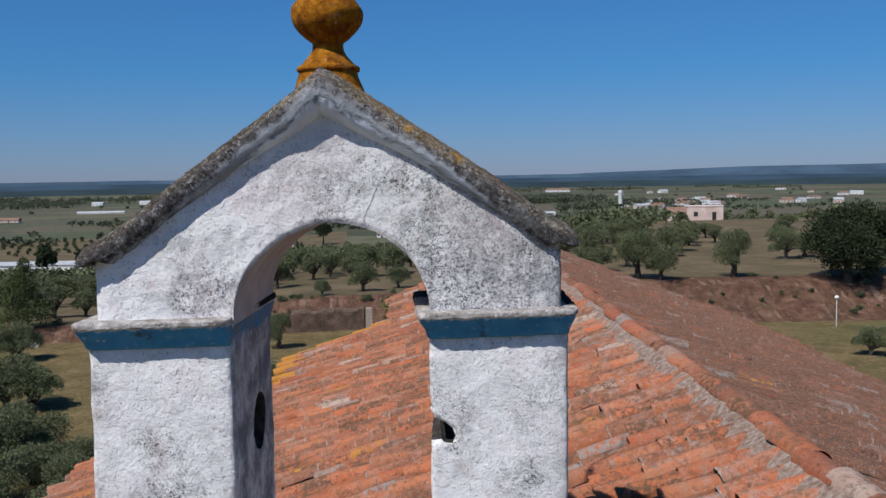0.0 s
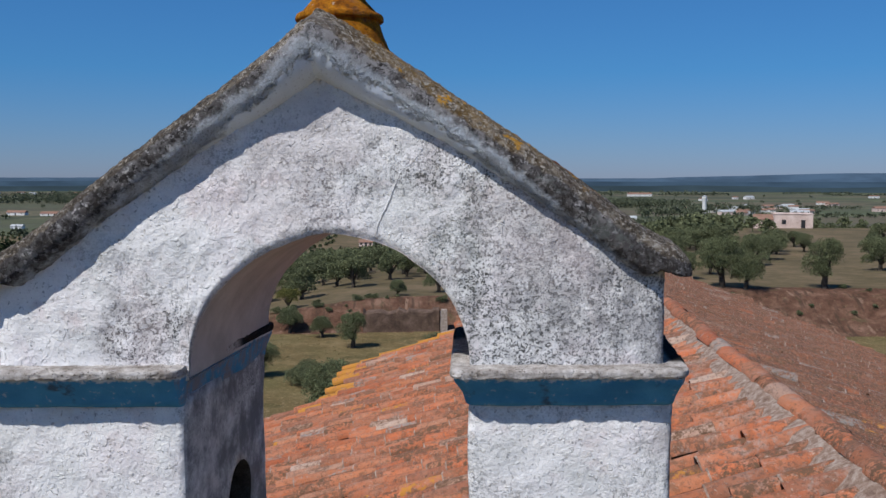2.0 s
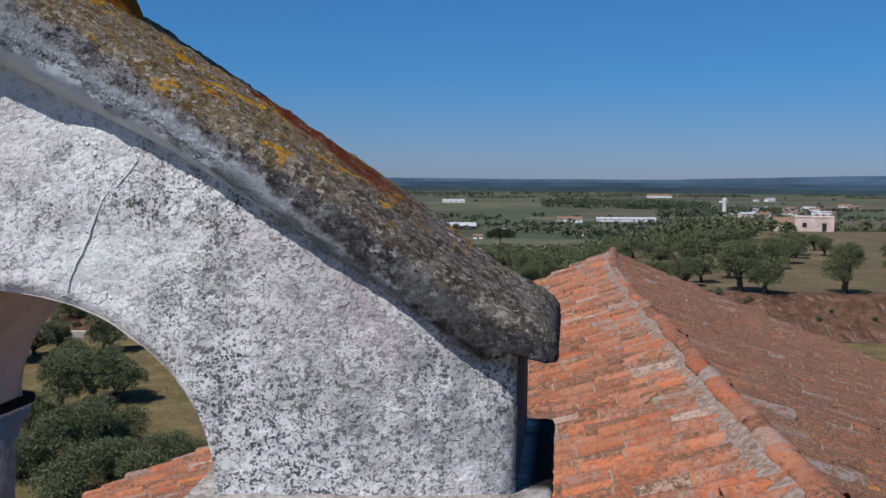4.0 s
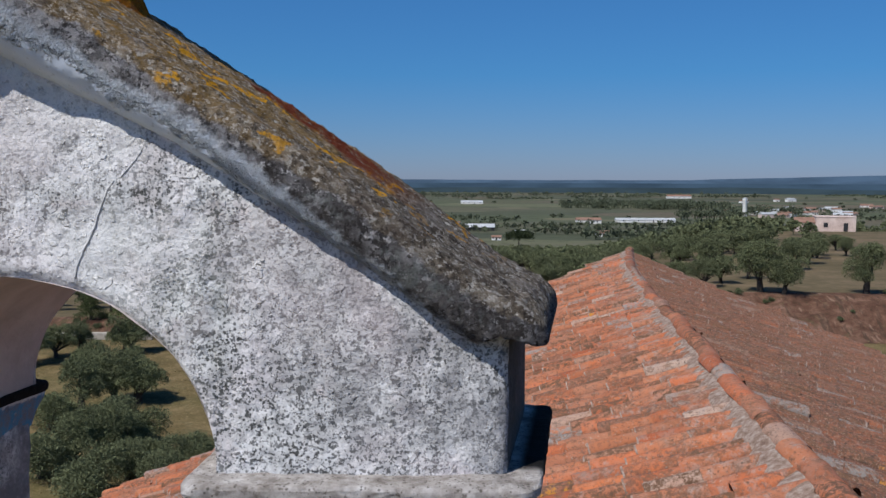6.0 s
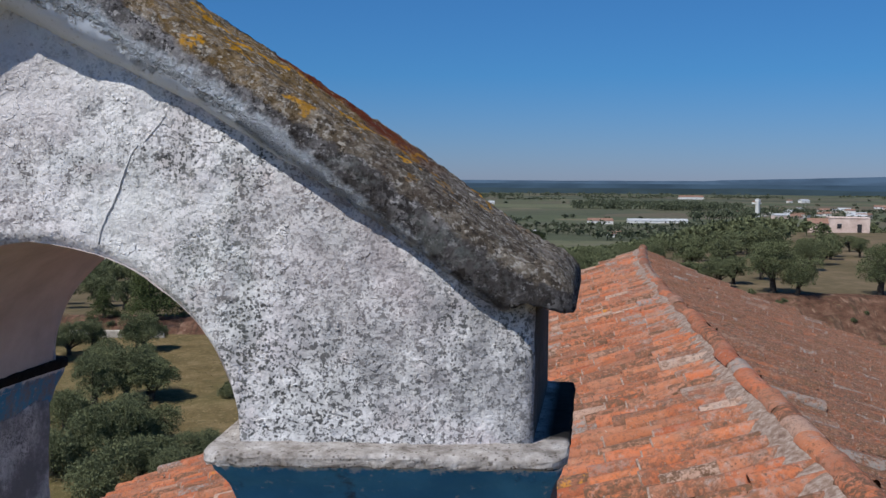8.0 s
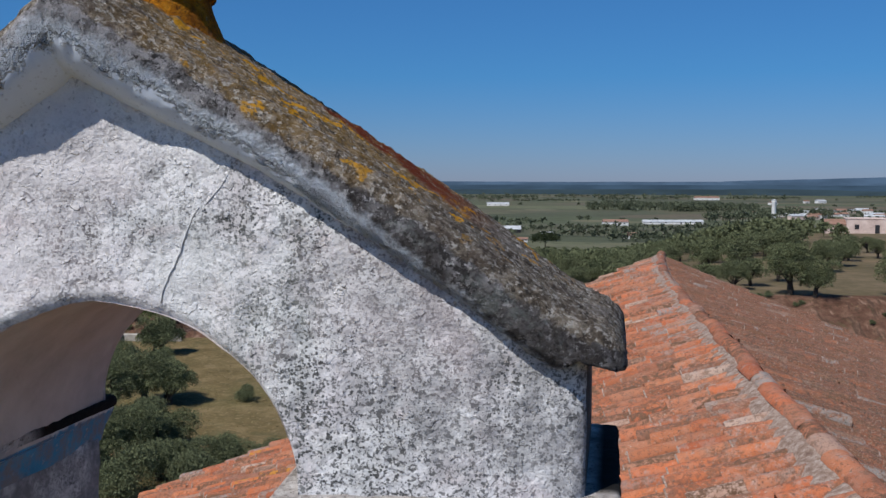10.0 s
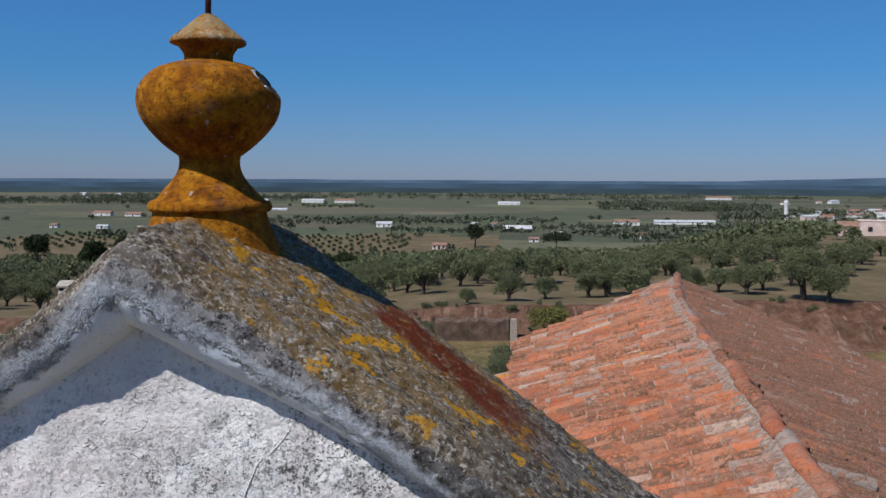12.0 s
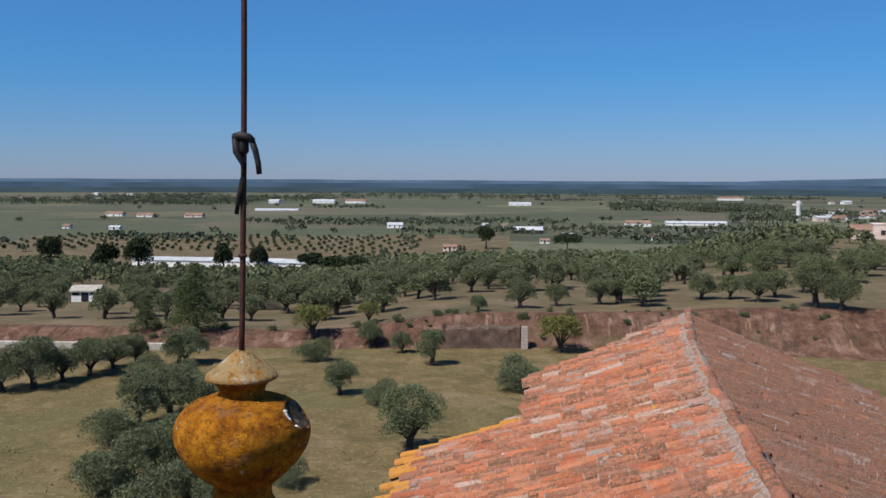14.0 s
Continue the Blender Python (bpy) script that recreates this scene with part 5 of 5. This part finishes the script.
def ground_along(az, fall, eye=EYE_END):
    """The place on the ground that lies in a direction: az sideways and fall downwards for each metre ahead."""
    d = 25.0
    while d < 2400:
        x, y = eye.x + az * d, eye.y + d
        if eye.z - fall * d <= land(x, y):
            break
        d *= 1.004
    return Vector((x, y, land(x, y))), d


def build_trees():
    dice = np.random.default_rng(21)
    kinds = [tree_template(100 + k, 4.0, h, 17000, 0.062, OLIVE) for k, h in enumerate((3.4, 3.7, 3.3, 4.0, 3.5, 3.2))]
    light = [tree_template(140 + k, 4.0, h, 5500, 0.105, OLIVE) for k, h in enumerate((3.4, 3.6, 3.2, 3.8))]
    for k in kinds + light:
        tagged(k, "grey-green olive tree with gnarled trunk in dry grass", "olive tree", "olive trees of the grove")
    r = np.random.default_rng(3)
    extra = {}
    for key, w, h, n, leaf, mat, label in (("cone", 4.6, 5.2, 13000, 0.085, NEEDLE, "dark green conical conifer behind the low wall"), ("bush", 4.0, 2.8, 16000, 0.062, OLIVE, "low grey-green olive bush sprouting from the grass"),
                                            ("pale", 4.2, 3.6, 7000, 0.11, SPRING, "yellow-green leafy shrub on the earth bank"), ("big", 10.5, 8.0, 22000, 0.17, PINE, "large dense dark evergreen tree above the bank")):
        t = tree_template(300 + len(extra), w, h, n, leaf, mat, bare_lobes(r, w, h, {"cone": "cone", "bush": "bush", "big": "bush"}.get(key, "round")), 0.2)
        t.name = {"cone": "conifer", "bush": "olive_bush", "pale": "shrub", "big": "evergreen_tree"}[key]
        tagged(t, label, {"cone": "conifer", "bush": "bush", "pale": "shrub", "big": "tree"}[key])
        extra[key] = t
    used = set()
    taken = []

    def plant(src, x, y, size):
        p = (x, y, land(x, y) - 0.05)
        taken.append((x, y))
        m = pose(*p, 0, 0, float(dice.uniform(0, 360))) @ Matrix.Diagonal((size, size, size * float(dice.uniform(0.92, 1.1)), 1))
        if src not in used:
            used.add(src)
            src.matrix_basis = m
        else:
            t = copy_thing(src, m)
            t.matrix_basis = m

    # trees that stand alone: side, fall, width
    for az, fall, w in ((-0.105, 0.300, 4.6), (-0.183, 0.238, 3.3), (-0.080, 0.203, 3.7), (-0.114, 0.190, 2.7), (-0.149, 0.184, 3.2), (-0.532, 0.239, 4.6), (-0.57, 0.243, 4.4), (-0.499, 0.229, 3.6),
                        (-0.466, 0.222, 4.4), (-0.44, 0.214, 3.8), (-0.413, 0.208, 3.4), (-0.355, 0.207, 4.6), (-0.375, 0.268, 4.6), (-0.35, 0.262, 3.6), (-0.42, 0.345, 3.6), (-0.36, 0.33, 3.2),
                        (0.326, 0.133, 6.0), (0.352, 0.136, 5.0), (0.266, 0.128, 4.6), (0.207, 0.126, 4.4), (0.147, 0.130, 4.6), (0.118, 0.132, 3.2), (0.099, 0.133, 4.2), (0.053, 0.135, 3.2), (0.014, 0.138, 3.8), (-0.031, 0.142, 2.4)):
        p, d = ground_along(az, fall)
        plant(kinds[int(dice.integers(6))], p.x, p.y, w / 4.0)
    for az, fall, w in ((0.437, 0.119, 5.6), (0.497, 0.100, 4.8), (0.520, 0.099, 4.2), (0.414, 0.080, 3.4), (0.601, 0.215, 3.4), (-0.328, 0.240, 4.4), (-0.348, 0.186, 3.6), (-0.37, 0.30, 3.8), (-0.345, 0.285, 3.6), (-0.39, 0.25, 4.2), (0.375, 0.088, 4.8), (0.36, 0.094, 5.0)):
        p, d = ground_along(az, fall, EYE_START)
        plant(kinds[int(dice.integers(6))], p.x, p.y, w / 4.0)
    for key, az, fall, w in (("cone", -0.345, 0.172, 1.25), ("cone", -0.40, 0.168, 0.62), ("pale", -0.213, 0.176, 0.9), ("pale", 0.058, 0.186, 1.0), ("pale", -0.15, 0.157, 0.6), ("bush", -0.133, 0.247, 0.80), ("bush", -0.208, 0.201, 0.9), ("bush", 0.015, 0.228, 1.1),
                              ("bush", -0.235, 0.342, 0.6), ("bush", -0.40, 0.222, 0.8), ("bush", -0.34, 0.35, 0.75), ("bush", -0.275, 0.337, 0.7), ("bush", -0.30, 0.345, 0.75), ("bush", -0.46, 0.36, 1.1), ("bush", -0.26, 0.262, 0.45)):
        p, d = ground_along(az, fall)
        plant(extra[key], p.x, p.y, w)
    for az, fall, w in ((-0.335, 0.32, 0.9), (-0.365, 0.34, 1.0), (-0.335, 0.205, 0.8), (-0.375, 0.215, 0.9), (-0.42, 0.27, 1.0), (-0.30, 0.33, 0.9), (-0.32, 0.285, 0.9), (-0.29, 0.37, 1.0)):
        p, d = ground_along(az, fall, EYE_START)
        plant(extra["bush"], p.x, p.y, w)
    # low bushes along the brow of the bank
    for k in range(60):
        x = dice.uniform(-38, 66)
        plant(extra["bush"], x, bank_at(x) + dice.uniform(1.0, 5.0) + 6.0 * bank_spread(x) * dice.random(), float(dice.uniform(0.12, 0.3)))
    p, d = ground_along(0.572, 0.129, EYE_START)
    plant(extra["big"], p.x, p.y, 1.0)
    p, d = ground_along(0.615, 0.126, EYE_START)
    plant(extra["big"], p.x, p.y + 3, 1.15)
    # the grove, planted loosely on a grid
    spots = []
    for gx in np.arange(-340, 250, 5.7):
        for gy in np.arange(99, 640, 5.7):
            x, y = gx + dice.uniform(-2.0, 2.0), gy + dice.uniform(-2.0, 2.0)
            az = x / y
            if abs(az) > 0.62 or min((x - a) ** 2 + (y - b) ** 2 for a, b in taken[-140:] or [(0, 0)]) < 9:
                continue
            if az > 0.345 and not (az < 0.40 and 125 < y < 150):
                keep = 0.05 if y < 225 else 0.25
            elif az > 0.30 and y < 112:
                keep = 0.3
            else:
                keep = 1.0 if y < 330 else max(0.0, (450 - y) / 120) if az > -0.15 else 0.9 if y < 430 else 0.9 * (640 - y) / 210
                if y < 112 and -0.12 < az < 0.2:
                    keep = 0.5
                if az < -0.12 and y < 135:
                    keep = 0.95
            if -0.43 < az < -0.19 and 285 < y < 470 or -0.49 < az < -0.43 and 108 < y < 200:
                keep = 0.0
            keep *= 0.75 + 0.6 * noise.noise((x * 0.03, y * 0.03, 2))
            if dice.random() < keep:
                spots.append((y, x))
    spots.sort()
    for y, x in spots[:230]:
        plant(light[int(dice.integers(4))], x, y, float(dice.uniform(0.85, 1.25)))
    # past the grove on one side stand rows of young trees
    rest = [(x, y, dice.uniform(3.2, 4.8), dice.uniform(2.8, 3.9)) for y, x in spots[230:] if x > 0 or y < 375]
    for gx in np.arange(-330, 10, 9.0):
        for gy in np.arange(400, 570, 11.0):
            x, y = gx + 0.12 * gy + dice.uniform(-0.8, 0.8), gy + dice.uniform(-0.8, 0.8)
            if dice.random() < 0.85 and x < -45 and not (x / y < -0.19 and y < 440):
                rest.append((x, y, dice.uniform(1.3, 2.2), dice.uniform(1.1, 1.8)))
    scatter("olive_grove", rest, 260, 0.5, OLIVE, "distant rows of grey-green olive trees", "olive grove", dice)
    # scrub and scattered trees of the plain, and hedges between its fields
    far = []
    for k in range(220):
        d = 380 + 1500 * dice.random() ** 1.5
        x = d * dice.uniform(-0.62, 0.62)
        if noise.noise((x * 0.006, d * 0.006, 4)) > 0.02:
            far.append((x, d, dice.uniform(4, 8), dice.uniform(2.5, 4.2)))
    for k in range(26):
        d = 520 + 1700 * dice.random() ** 1.4
        x, run, turn = d * dice.uniform(-0.6, 0.6), dice.uniform(60, 300), dice.uniform(-0.16, 0.16)
        for s in np.arange(0, run, 6.5):
            far.append((x + s, d + turn * s + dice.uniform(-3, 3), dice.uniform(5, 9), dice.uniform(2.5, 6)))
    for az, d, w, n in ((0.185, 1150, 85, 200), (0.27, 800, 30, 40), (0.24, 1100, 50, 90), (-0.34, 1500, 200, 150), (-0.44, 1250, 160, 160), (-0.36, 1300, 120, 100), (0.33, 900, 40, 40), (0.05, 1900, 500, 140), (-0.2, 1700, 400, 110)):
        for k in range(n):
            far.append((az * d + dice.uniform(-w, w), d + dice.uniform(-25, 25) * max(1.0, w / 80), dice.uniform(8, 14), dice.uniform(7, 11)))
    scatter("scrub", far, 60, 1.3, SCRUB, "scattered trees, hedges and scrub of the plain", "scrub", dice)
    # dark evergreens by the farms
    dark = []
    for az, fall, w, h in ((0.064, 0.0775, 15, 10), (-0.023, 0.0745, 9, 12), (-0.509, 0.105, 8, 12), (-0.445, 0.108, 8, 10), (-0.408, 0.110, 8, 12), (-0.312, 0.108, 5, 10), (-0.272, 0.107, 5, 9), (-0.19, 0.106, 9, 6), (-0.165, 0.106, 8, 6), (-0.215, 0.106, 8, 7)):
        p, d = ground_along(az, fall)
        dark.append((p.x, p.y, w, h))
    for x, y, w, h in dark:
        far_tree(x, y, w, h, dice)


def far_tree(x, y, w, h, dice):
    tree = new("evergreen_tree")
    lobes = bare_lobes(dice, w, h, "round")
    bm = bmesh.new()
    tube(bm, [(0, 0, -0.5), (0.1, 0, h * 0.3), (0, 0.1, h * 0.6)], lambda t: h * 0.04 * (1.2 - t), 7)
    part("trunk", bm, BARK, tree, "dark trunk")
    v, f = crown_cloud(dice, lobes, 4500, 0.42)
    array_part("crown", v, f, PINE, tree)
    tree.location = (x, y, land(x, y))
    return tagged(tree, "dark rounded evergreen tree among farm buildings", "tree", "evergreens on the plain")


def scatter(name, trees, sprays, leaf, leaves, label, category, dice):
    """Many trees too far to tell apart, as one object."""
    vs, fs, n = [], [], 0
    for x, y, w, h in trees:
        lobes = [(0, 0, h * 0.54, w * 0.36, w * 0.36, h * 0.44)] + [(w * 0.25 * math.cos(a), w * 0.25 * math.sin(a), h * dice.uniform(0.36, 0.5), w * 0.26, w * 0.26, h * 0.30) for a in (dice.uniform(0, 2), dice.uniform(2, 4), dice.uniform(4, 6))]
        v, f = crown_cloud(dice, lobes, sprays, leaf)
        v = v + np.array([x, y, land(x, y)])
        vs.append(v), fs.append(f + n)
        n += len(v)
        # trunk
        t = np.array([(0.14 * math.cos(a), 0.14 * math.sin(a), z) for z in (-0.4, h * 0.5) for a in (0, 1.57, 3.14, 4.71)]) * np.array([w / 4, w / 4, 1]) + np.array([x, y, land(x, y)])
        vs.append(t), fs.append(np.array([(k, (k + 1) % 4, 4 + (k + 1) % 4, 4 + k) for k in range(4)]) + n)
        n += 8
    tagged(array_part(name, np.concatenate(vs), np.concatenate(fs), leaves), label, category, kind="stuff")


# ---- buildings on the plain ----
def house(az, fall, w, h, depth, wall, roof, label, category, name="farm_house", eye=EYE_END, turn=0.0, windows=3, roof_h=None):
    p, d = ground_along(az, fall, eye)
    if d > 300:
        w, h, depth = 0.75 * w, 0.58 * h, 0.7 * depth
    ob = empty(name, p, label, category)
    ob.rotation_euler[2] = radians(turn)
    bm = bmesh.new()
    box(bm, (-w / 2, 0, -1.5), (w / 2, depth, h))
    part("wall", bm, wall, ob, smooth=False)
    rh = depth * 0.22 if roof_h is None else roof_h
    bm = bmesh.new()
    e = 0.25
    if rh > 0.01:
        prof = [(-e, h - 0.02), (depth / 2, h + rh), (depth + e, h - 0.02), (depth + e, h - 0.22), (-e, h - 0.22)]
        rows = sheet(bm, [[(x, y, z) for y, z in prof] for x in (-w / 2 - e, w / 2 + e)], True)
        cap(bm, rows[0][::-1]), cap(bm, rows[1])
    else:
        box(bm, (-w / 2 - 0.1, -0.1, h + 0.01), (w / 2 + 0.1, depth + 0.1, h + 0.2))
    part("roof", bm, roof, ob, smooth=False)
    for k in range(windows):
        x = -w / 2 + w * (k + 0.5) / windows
        bm = bmesh.new()
        tall = 2.0 if k == windows // 2 else 1.1
        foot = 0.05 if k == windows // 2 else 1.0
        box(bm, (x - 0.5, -0.05, foot), (x + 0.5, 0.12, min(h - 0.3, foot + tall)))
        part("door" if k == windows // 2 else "window", bm, GLASSDARK, ob, smooth=False)
    return ob


OLDWALL = plain_material("sooty_old_walling", ((0.060, 0.040, 0.030), (0.112, 0.074, 0.054), (0.19, 0.130, 0.098)), 1.4, 1.0, 0.10)
STONE = plain_material("pale_wall_stone", ((0.26, 0.23, 0.19), (0.36, 0.33, 0.28), (0.46, 0.43, 0.38)), 1.2, 1.0, 0.02)


def build_far_buildings():
    long_shed = "long white greenhouse roof among dark trees"
    house(-0.332, 0.1050, 50, 4.2, 8, WHITEWASH, SHEET, long_shed, "greenhouse", "greenhouse", windows=5, turn=-4, roof_h=0.8)
    house(-0.247, 0.1065, 15, 4.0, 8, WHITEWASH, SHEET, long_shed, "greenhouse", "greenhouse", windows=3, turn=-4, roof_h=0.8)
    house(-0.470, 0.1385, 3.8, 1.7, 4, WHITEWASH, STONE, "small whitewashed cottage with a low pale roof in the grove", "cottage", "cottage", turn=12, roof_h=0.6)
    house(-0.062, 0.0775, 9, 4.0, 8, PINKWASH, FARROOF, "pink house with a red clay roof", "house")
    house(-0.022, 0.052, 7, 4.5, 7, WHITEWASH, SHEET, "small white farm building with pale roof", "farm building", turn=20)
    house(-0.003, 0.052, 6, 4.5, 6, WHITEWASH, FARROOF, "small white farm building with clay roof", "farm building", turn=-10)
    house(0.022, 0.0575, 26, 4.2, 14, GLASSDARK, SHEET, "open dark barn under a pale sheet roof", "barn", "barn", windows=2)
    house(0.066, 0.062, 10, 3.5, 8, WHITEWASH, SHEET, "low white shed with sheet roof", "shed", "shed")
    house(0.040, 0.068, 7, 3.2, 6, WHITEWASH, FARROOF, "low white shed with clay roof", "shed", "shed")
    house(0.139, 0.049, 26, 5.0, 12, WHITEWASH, FARROOF, "long white farm house with clay roof", "farm house")
    house(0.20, 0.0475, 64, 3.6, 10, WHITEWASH, SHEET, "very long low white wall and shed", "shed", "shed", windows=4)
    house(0.155, 0.0635, 11, 4.0, 9, WHITEWASH, FARROOF, "white cottage with a red clay roof", "cottage", "cottage")
    house(0.013, 0.0275, 42, 5.0, 14, WHITEWASH, SHEET, "white farm row far on the plain", "farm building", windows=4)
    house(-0.122, 0.0530, 15, 4.5, 10, WHITEWASH, SHEET, "white farm shed among green fields", "shed", "shed")
    house(-0.200, 0.0265, 44, 6.0, 16, WHITEWASH, SHEET, "white farm sheds far on the plain", "farm building", windows=4)
    house(-0.165, 0.0262, 40, 6.0, 16, WHITEWASH, FARROOF, "white farm house far on the plain", "farm building", windows=4)
    house(-0.255, 0.0270, 20, 6.0, 16, WHITEWASH, SHEET, "white farm shed far on the plain", "shed", "shed")
    house(-0.252, 0.0350, 66, 2.0, 9, WHITEWASH, SHEET, "long pale wall by a field track", "wall", "farm_wall", windows=2)
    house(-0.435, 0.0425, 22, 4.5, 12, WHITEWASH, FARROOF, "white farm house with clay roof", "farm house")
    house(-0.40, 0.0430, 20, 3.5, 12, WHITEWASH, FARROOF, "low farm house with a long clay roof", "farm house")
    house(-0.345, 0.0430, 22, 4.0, 12, PINKWASH, FARROOF, "pinkish farm house with clay roof", "farm house")
    house(-0.49, 0.0565, 7, 3.5, 7, WHITEWASH, FARROOF, "tiny white cottage in the fields", "cottage", "cottage")
    house(-0.435, 0.0575, 10, 3.0, 7, WHITEWASH, SHEET, "tiny white shed in the fields", "shed", "shed")
    house(0.235, 0.0205, 60, 7.0, 20, WHITEWASH, FARROOF, "red-roofed village houses far away", "houses", windows=5)
    dice = np.random.default_rng(12)
    for k in range(22):
        az, fall = dice.uniform(0.27, 0.60), dice.uniform(0.020, 0.040)
        house(az, fall, dice.uniform(9, 26), dice.uniform(3.5, 7), dice.uniform(8, 14), WHITEWASH if k % 4 else PINKWASH, FARROOF if k % 3 else SHEET, "small whitewashed town house on the plain", "house", "town_house", turn=dice.uniform(-25, 25), windows=3)
    for k in range(14):
        az, fall = dice.uniform(-0.60, -0.30), dice.uniform(0.014, 0.026)
        house(az, fall, dice.uniform(9, 26), dice.uniform(3.5, 6), dice.uniform(8, 14), WHITEWASH, FARROOF if k % 2 else SHEET, "small whitewashed farm house on the plain", "house", "farm_house", turn=dice.uniform(-25, 25))
    for k in range(14):
        az, fall = dice.uniform(0.325, 0.42), dice.uniform(0.033, 0.043)
        house(az, fall, dice.uniform(9, 24), dice.uniform(4, 7), dice.uniform(8, 12), WHITEWASH if k % 3 else PINKWASH, FARROOF if k % 2 else SHEET, "small whitewashed town house on the plain", "house", "town_house", turn=dice.uniform(-25, 25), windows=3)
    # the half-ruined pink house over the pasture
    house(0.402, 0.054, 9.0, 3.4, 7, PINKWASH, PINKWASH, "faded pink house with a flat parapet above the pasture", "house", "pink_house", EYE_START, turn=-14, windows=2, roof_h=0)
    house(0.372, 0.0535, 5.5, 2.2, 5, PINKWASH, FARROOF, "low pink annex of the house", "annex", "annex", EYE_START, turn=-14, windows=1)
    # slim tower
    p, d = ground_along(0.305, 0.0415)
    tower = empty("tower", p, "slim pale concrete water tower", "tower")
    bm = bmesh.new()
    lathe(bm, [(2.2, -2), (2.1, 0), (1.9, 15.0), (2.2, 15.6), (2.2, 17.2)], (0, 0), 14)
    part("shaft", bm, WHITEWASH, tower)
    bm = bmesh.new()
    lathe(bm, [(2.4, 17.2), (2.4, 17.6), (0.4, 18.4)], (0, 0), 14)
    part("cap", bm, SHEET, tower)
    # low white wall at the foot of the bank
    bm = bmesh.new()
    grid = []
    for x in np.arange(-55, -27, 1.0):
        y = 84.5 + 0.02 * x
        z = land(x, y)
        grid.append([(x, y, z - 0.4), (x, y, z + 0.62), (x, y + 0.14, z + 0.70), (x, y + 0.28, z + 0.62), (x, y + 0.28, z - 0.4)])
    rows = sheet(bm, grid)
    cap(bm, rows[0]), cap(bm, rows[-1][::-1])
    w = part("boundary_wall", bm, STONE, None, smooth=False)
    tagged(w, "low pale boundary wall along the pasture", "wall", kind="structure")
    # a dark stretch of old stone walling in the bank, and a pale post at its end
    bm = bmesh.new()
    grid = []
    for x in np.arange(-5.6, 2.0, 0.25):
        y = bank_at(x) - 0.15 + 0.1 * noise.noise((x, 0, 4))
        z = land(x, y - 1.0)
        h = 1.85 + 0.45 * noise.noise((x * 0.8, 2, 0)) + 0.22 * noise.noise((x * 3.1, 7, 0))
        grid.append([(x, y, z - 0.4), (x, y + 0.12, z + h), (x, y + 0.3, z + h + 0.08), (x, y + 2.6, z + h + 0.1), (x, y + 2.6, z - 0.4)])
    rows = sheet(bm, grid)
    cap(bm, rows[0]), cap(bm, rows[-1][::-1])
    w = part("retaining_wall", bm, OLDWALL, None, smooth=False)
    tagged(w, "dark weathered retaining wall in the earth bank", "wall", kind="structure")
    p = Vector((2.35, bank_at(2.35) - 0.5, land(2.35, bank_at(2.35) - 1.2)))
    post = empty("concrete_post", p, "stout weathered concrete post at the end of the old wall", "post")
    bm = bmesh.new()
    rows = sheet(bm, [[(sx * r, sy * r, z) for sx, sy in ((-1, -1), (1, -1), (1, 1), (-1, 1))] for r, z in ((0.36, -0.3), (0.35, 0.1), (0.31, 2.1), (0.27, 2.2))], True)
    cap(bm, rows[0][::-1]), cap(bm, rows[-1])
    part("shaft", bm, MORTAR, post, smooth=False)
    # a small lamp on a post
    p, d = ground_along(0.559, 0.180, EYE_START)
    lamp = empty("post_lamp", p, "small white lamp on a thin post in the grass", "lamp post")
    bm = bmesh.new()
    lathe(bm, [(0.06, -0.2), (0.05, 0.1), (0.035, 2.7)], (0, 0), 8)
    part("post", bm, STEEL, lamp)
    bm = bmesh.new()
    lathe(bm, [(0.05, 2.68), (0.18, 2.74), (0.21, 2.85), (0.15, 2.98), (0.03, 3.02)], (0, 0), 12)
    part("globe", bm, WHITEWASH, lamp)


def build_grass():
    """Tufts of straw and green over the pasture."""
    dice = np.random.default_rng(77)
    count = 5000
    y = 30 + 62 * dice.random(count) ** 0.9
    x = y * dice.uniform(-0.66, 0.68, count)
    keep = np.array([noise.noise((a * 0.12, b * 0.12, 6)) > -0.25 for a, b in zip(x, y)])
    x, y = x[keep], y[keep]
    z = np.array([land(a, b) for a, b in zip(x, y)])
    foot = np.repeat(np.stack([x, y, z], axis=1), 4, axis=0)
    n = len(foot)
    foot += np.stack([dice.normal(0, 0.14, n), dice.normal(0, 0.14, n), np.zeros(n)], axis=1)
    a = dice.uniform(0, 2 * math.pi, n)
    w = np.stack([np.cos(a), np.sin(a), np.zeros(n)], axis=1) * dice.uniform(0.015, 0.05, n)[:, None]
    top = foot + np.stack([dice.normal(0, 0.08, n), dice.normal(0, 0.08, n), dice.uniform(0.03, 0.09, n)], axis=1)
    v = np.stack([foot - w, foot + w, top + w * 0.5, top - w * 0.5], axis=1).reshape(-1, 3)
    ob = array_part("grass_tufts", v, np.arange(4 * n).reshape(-1, 4), STRAW)
    tagged(ob, "dry tufts of straw-coloured grass in the pasture", "grass", kind="stuff")


build_trees()
build_far_buildings()
build_grass()
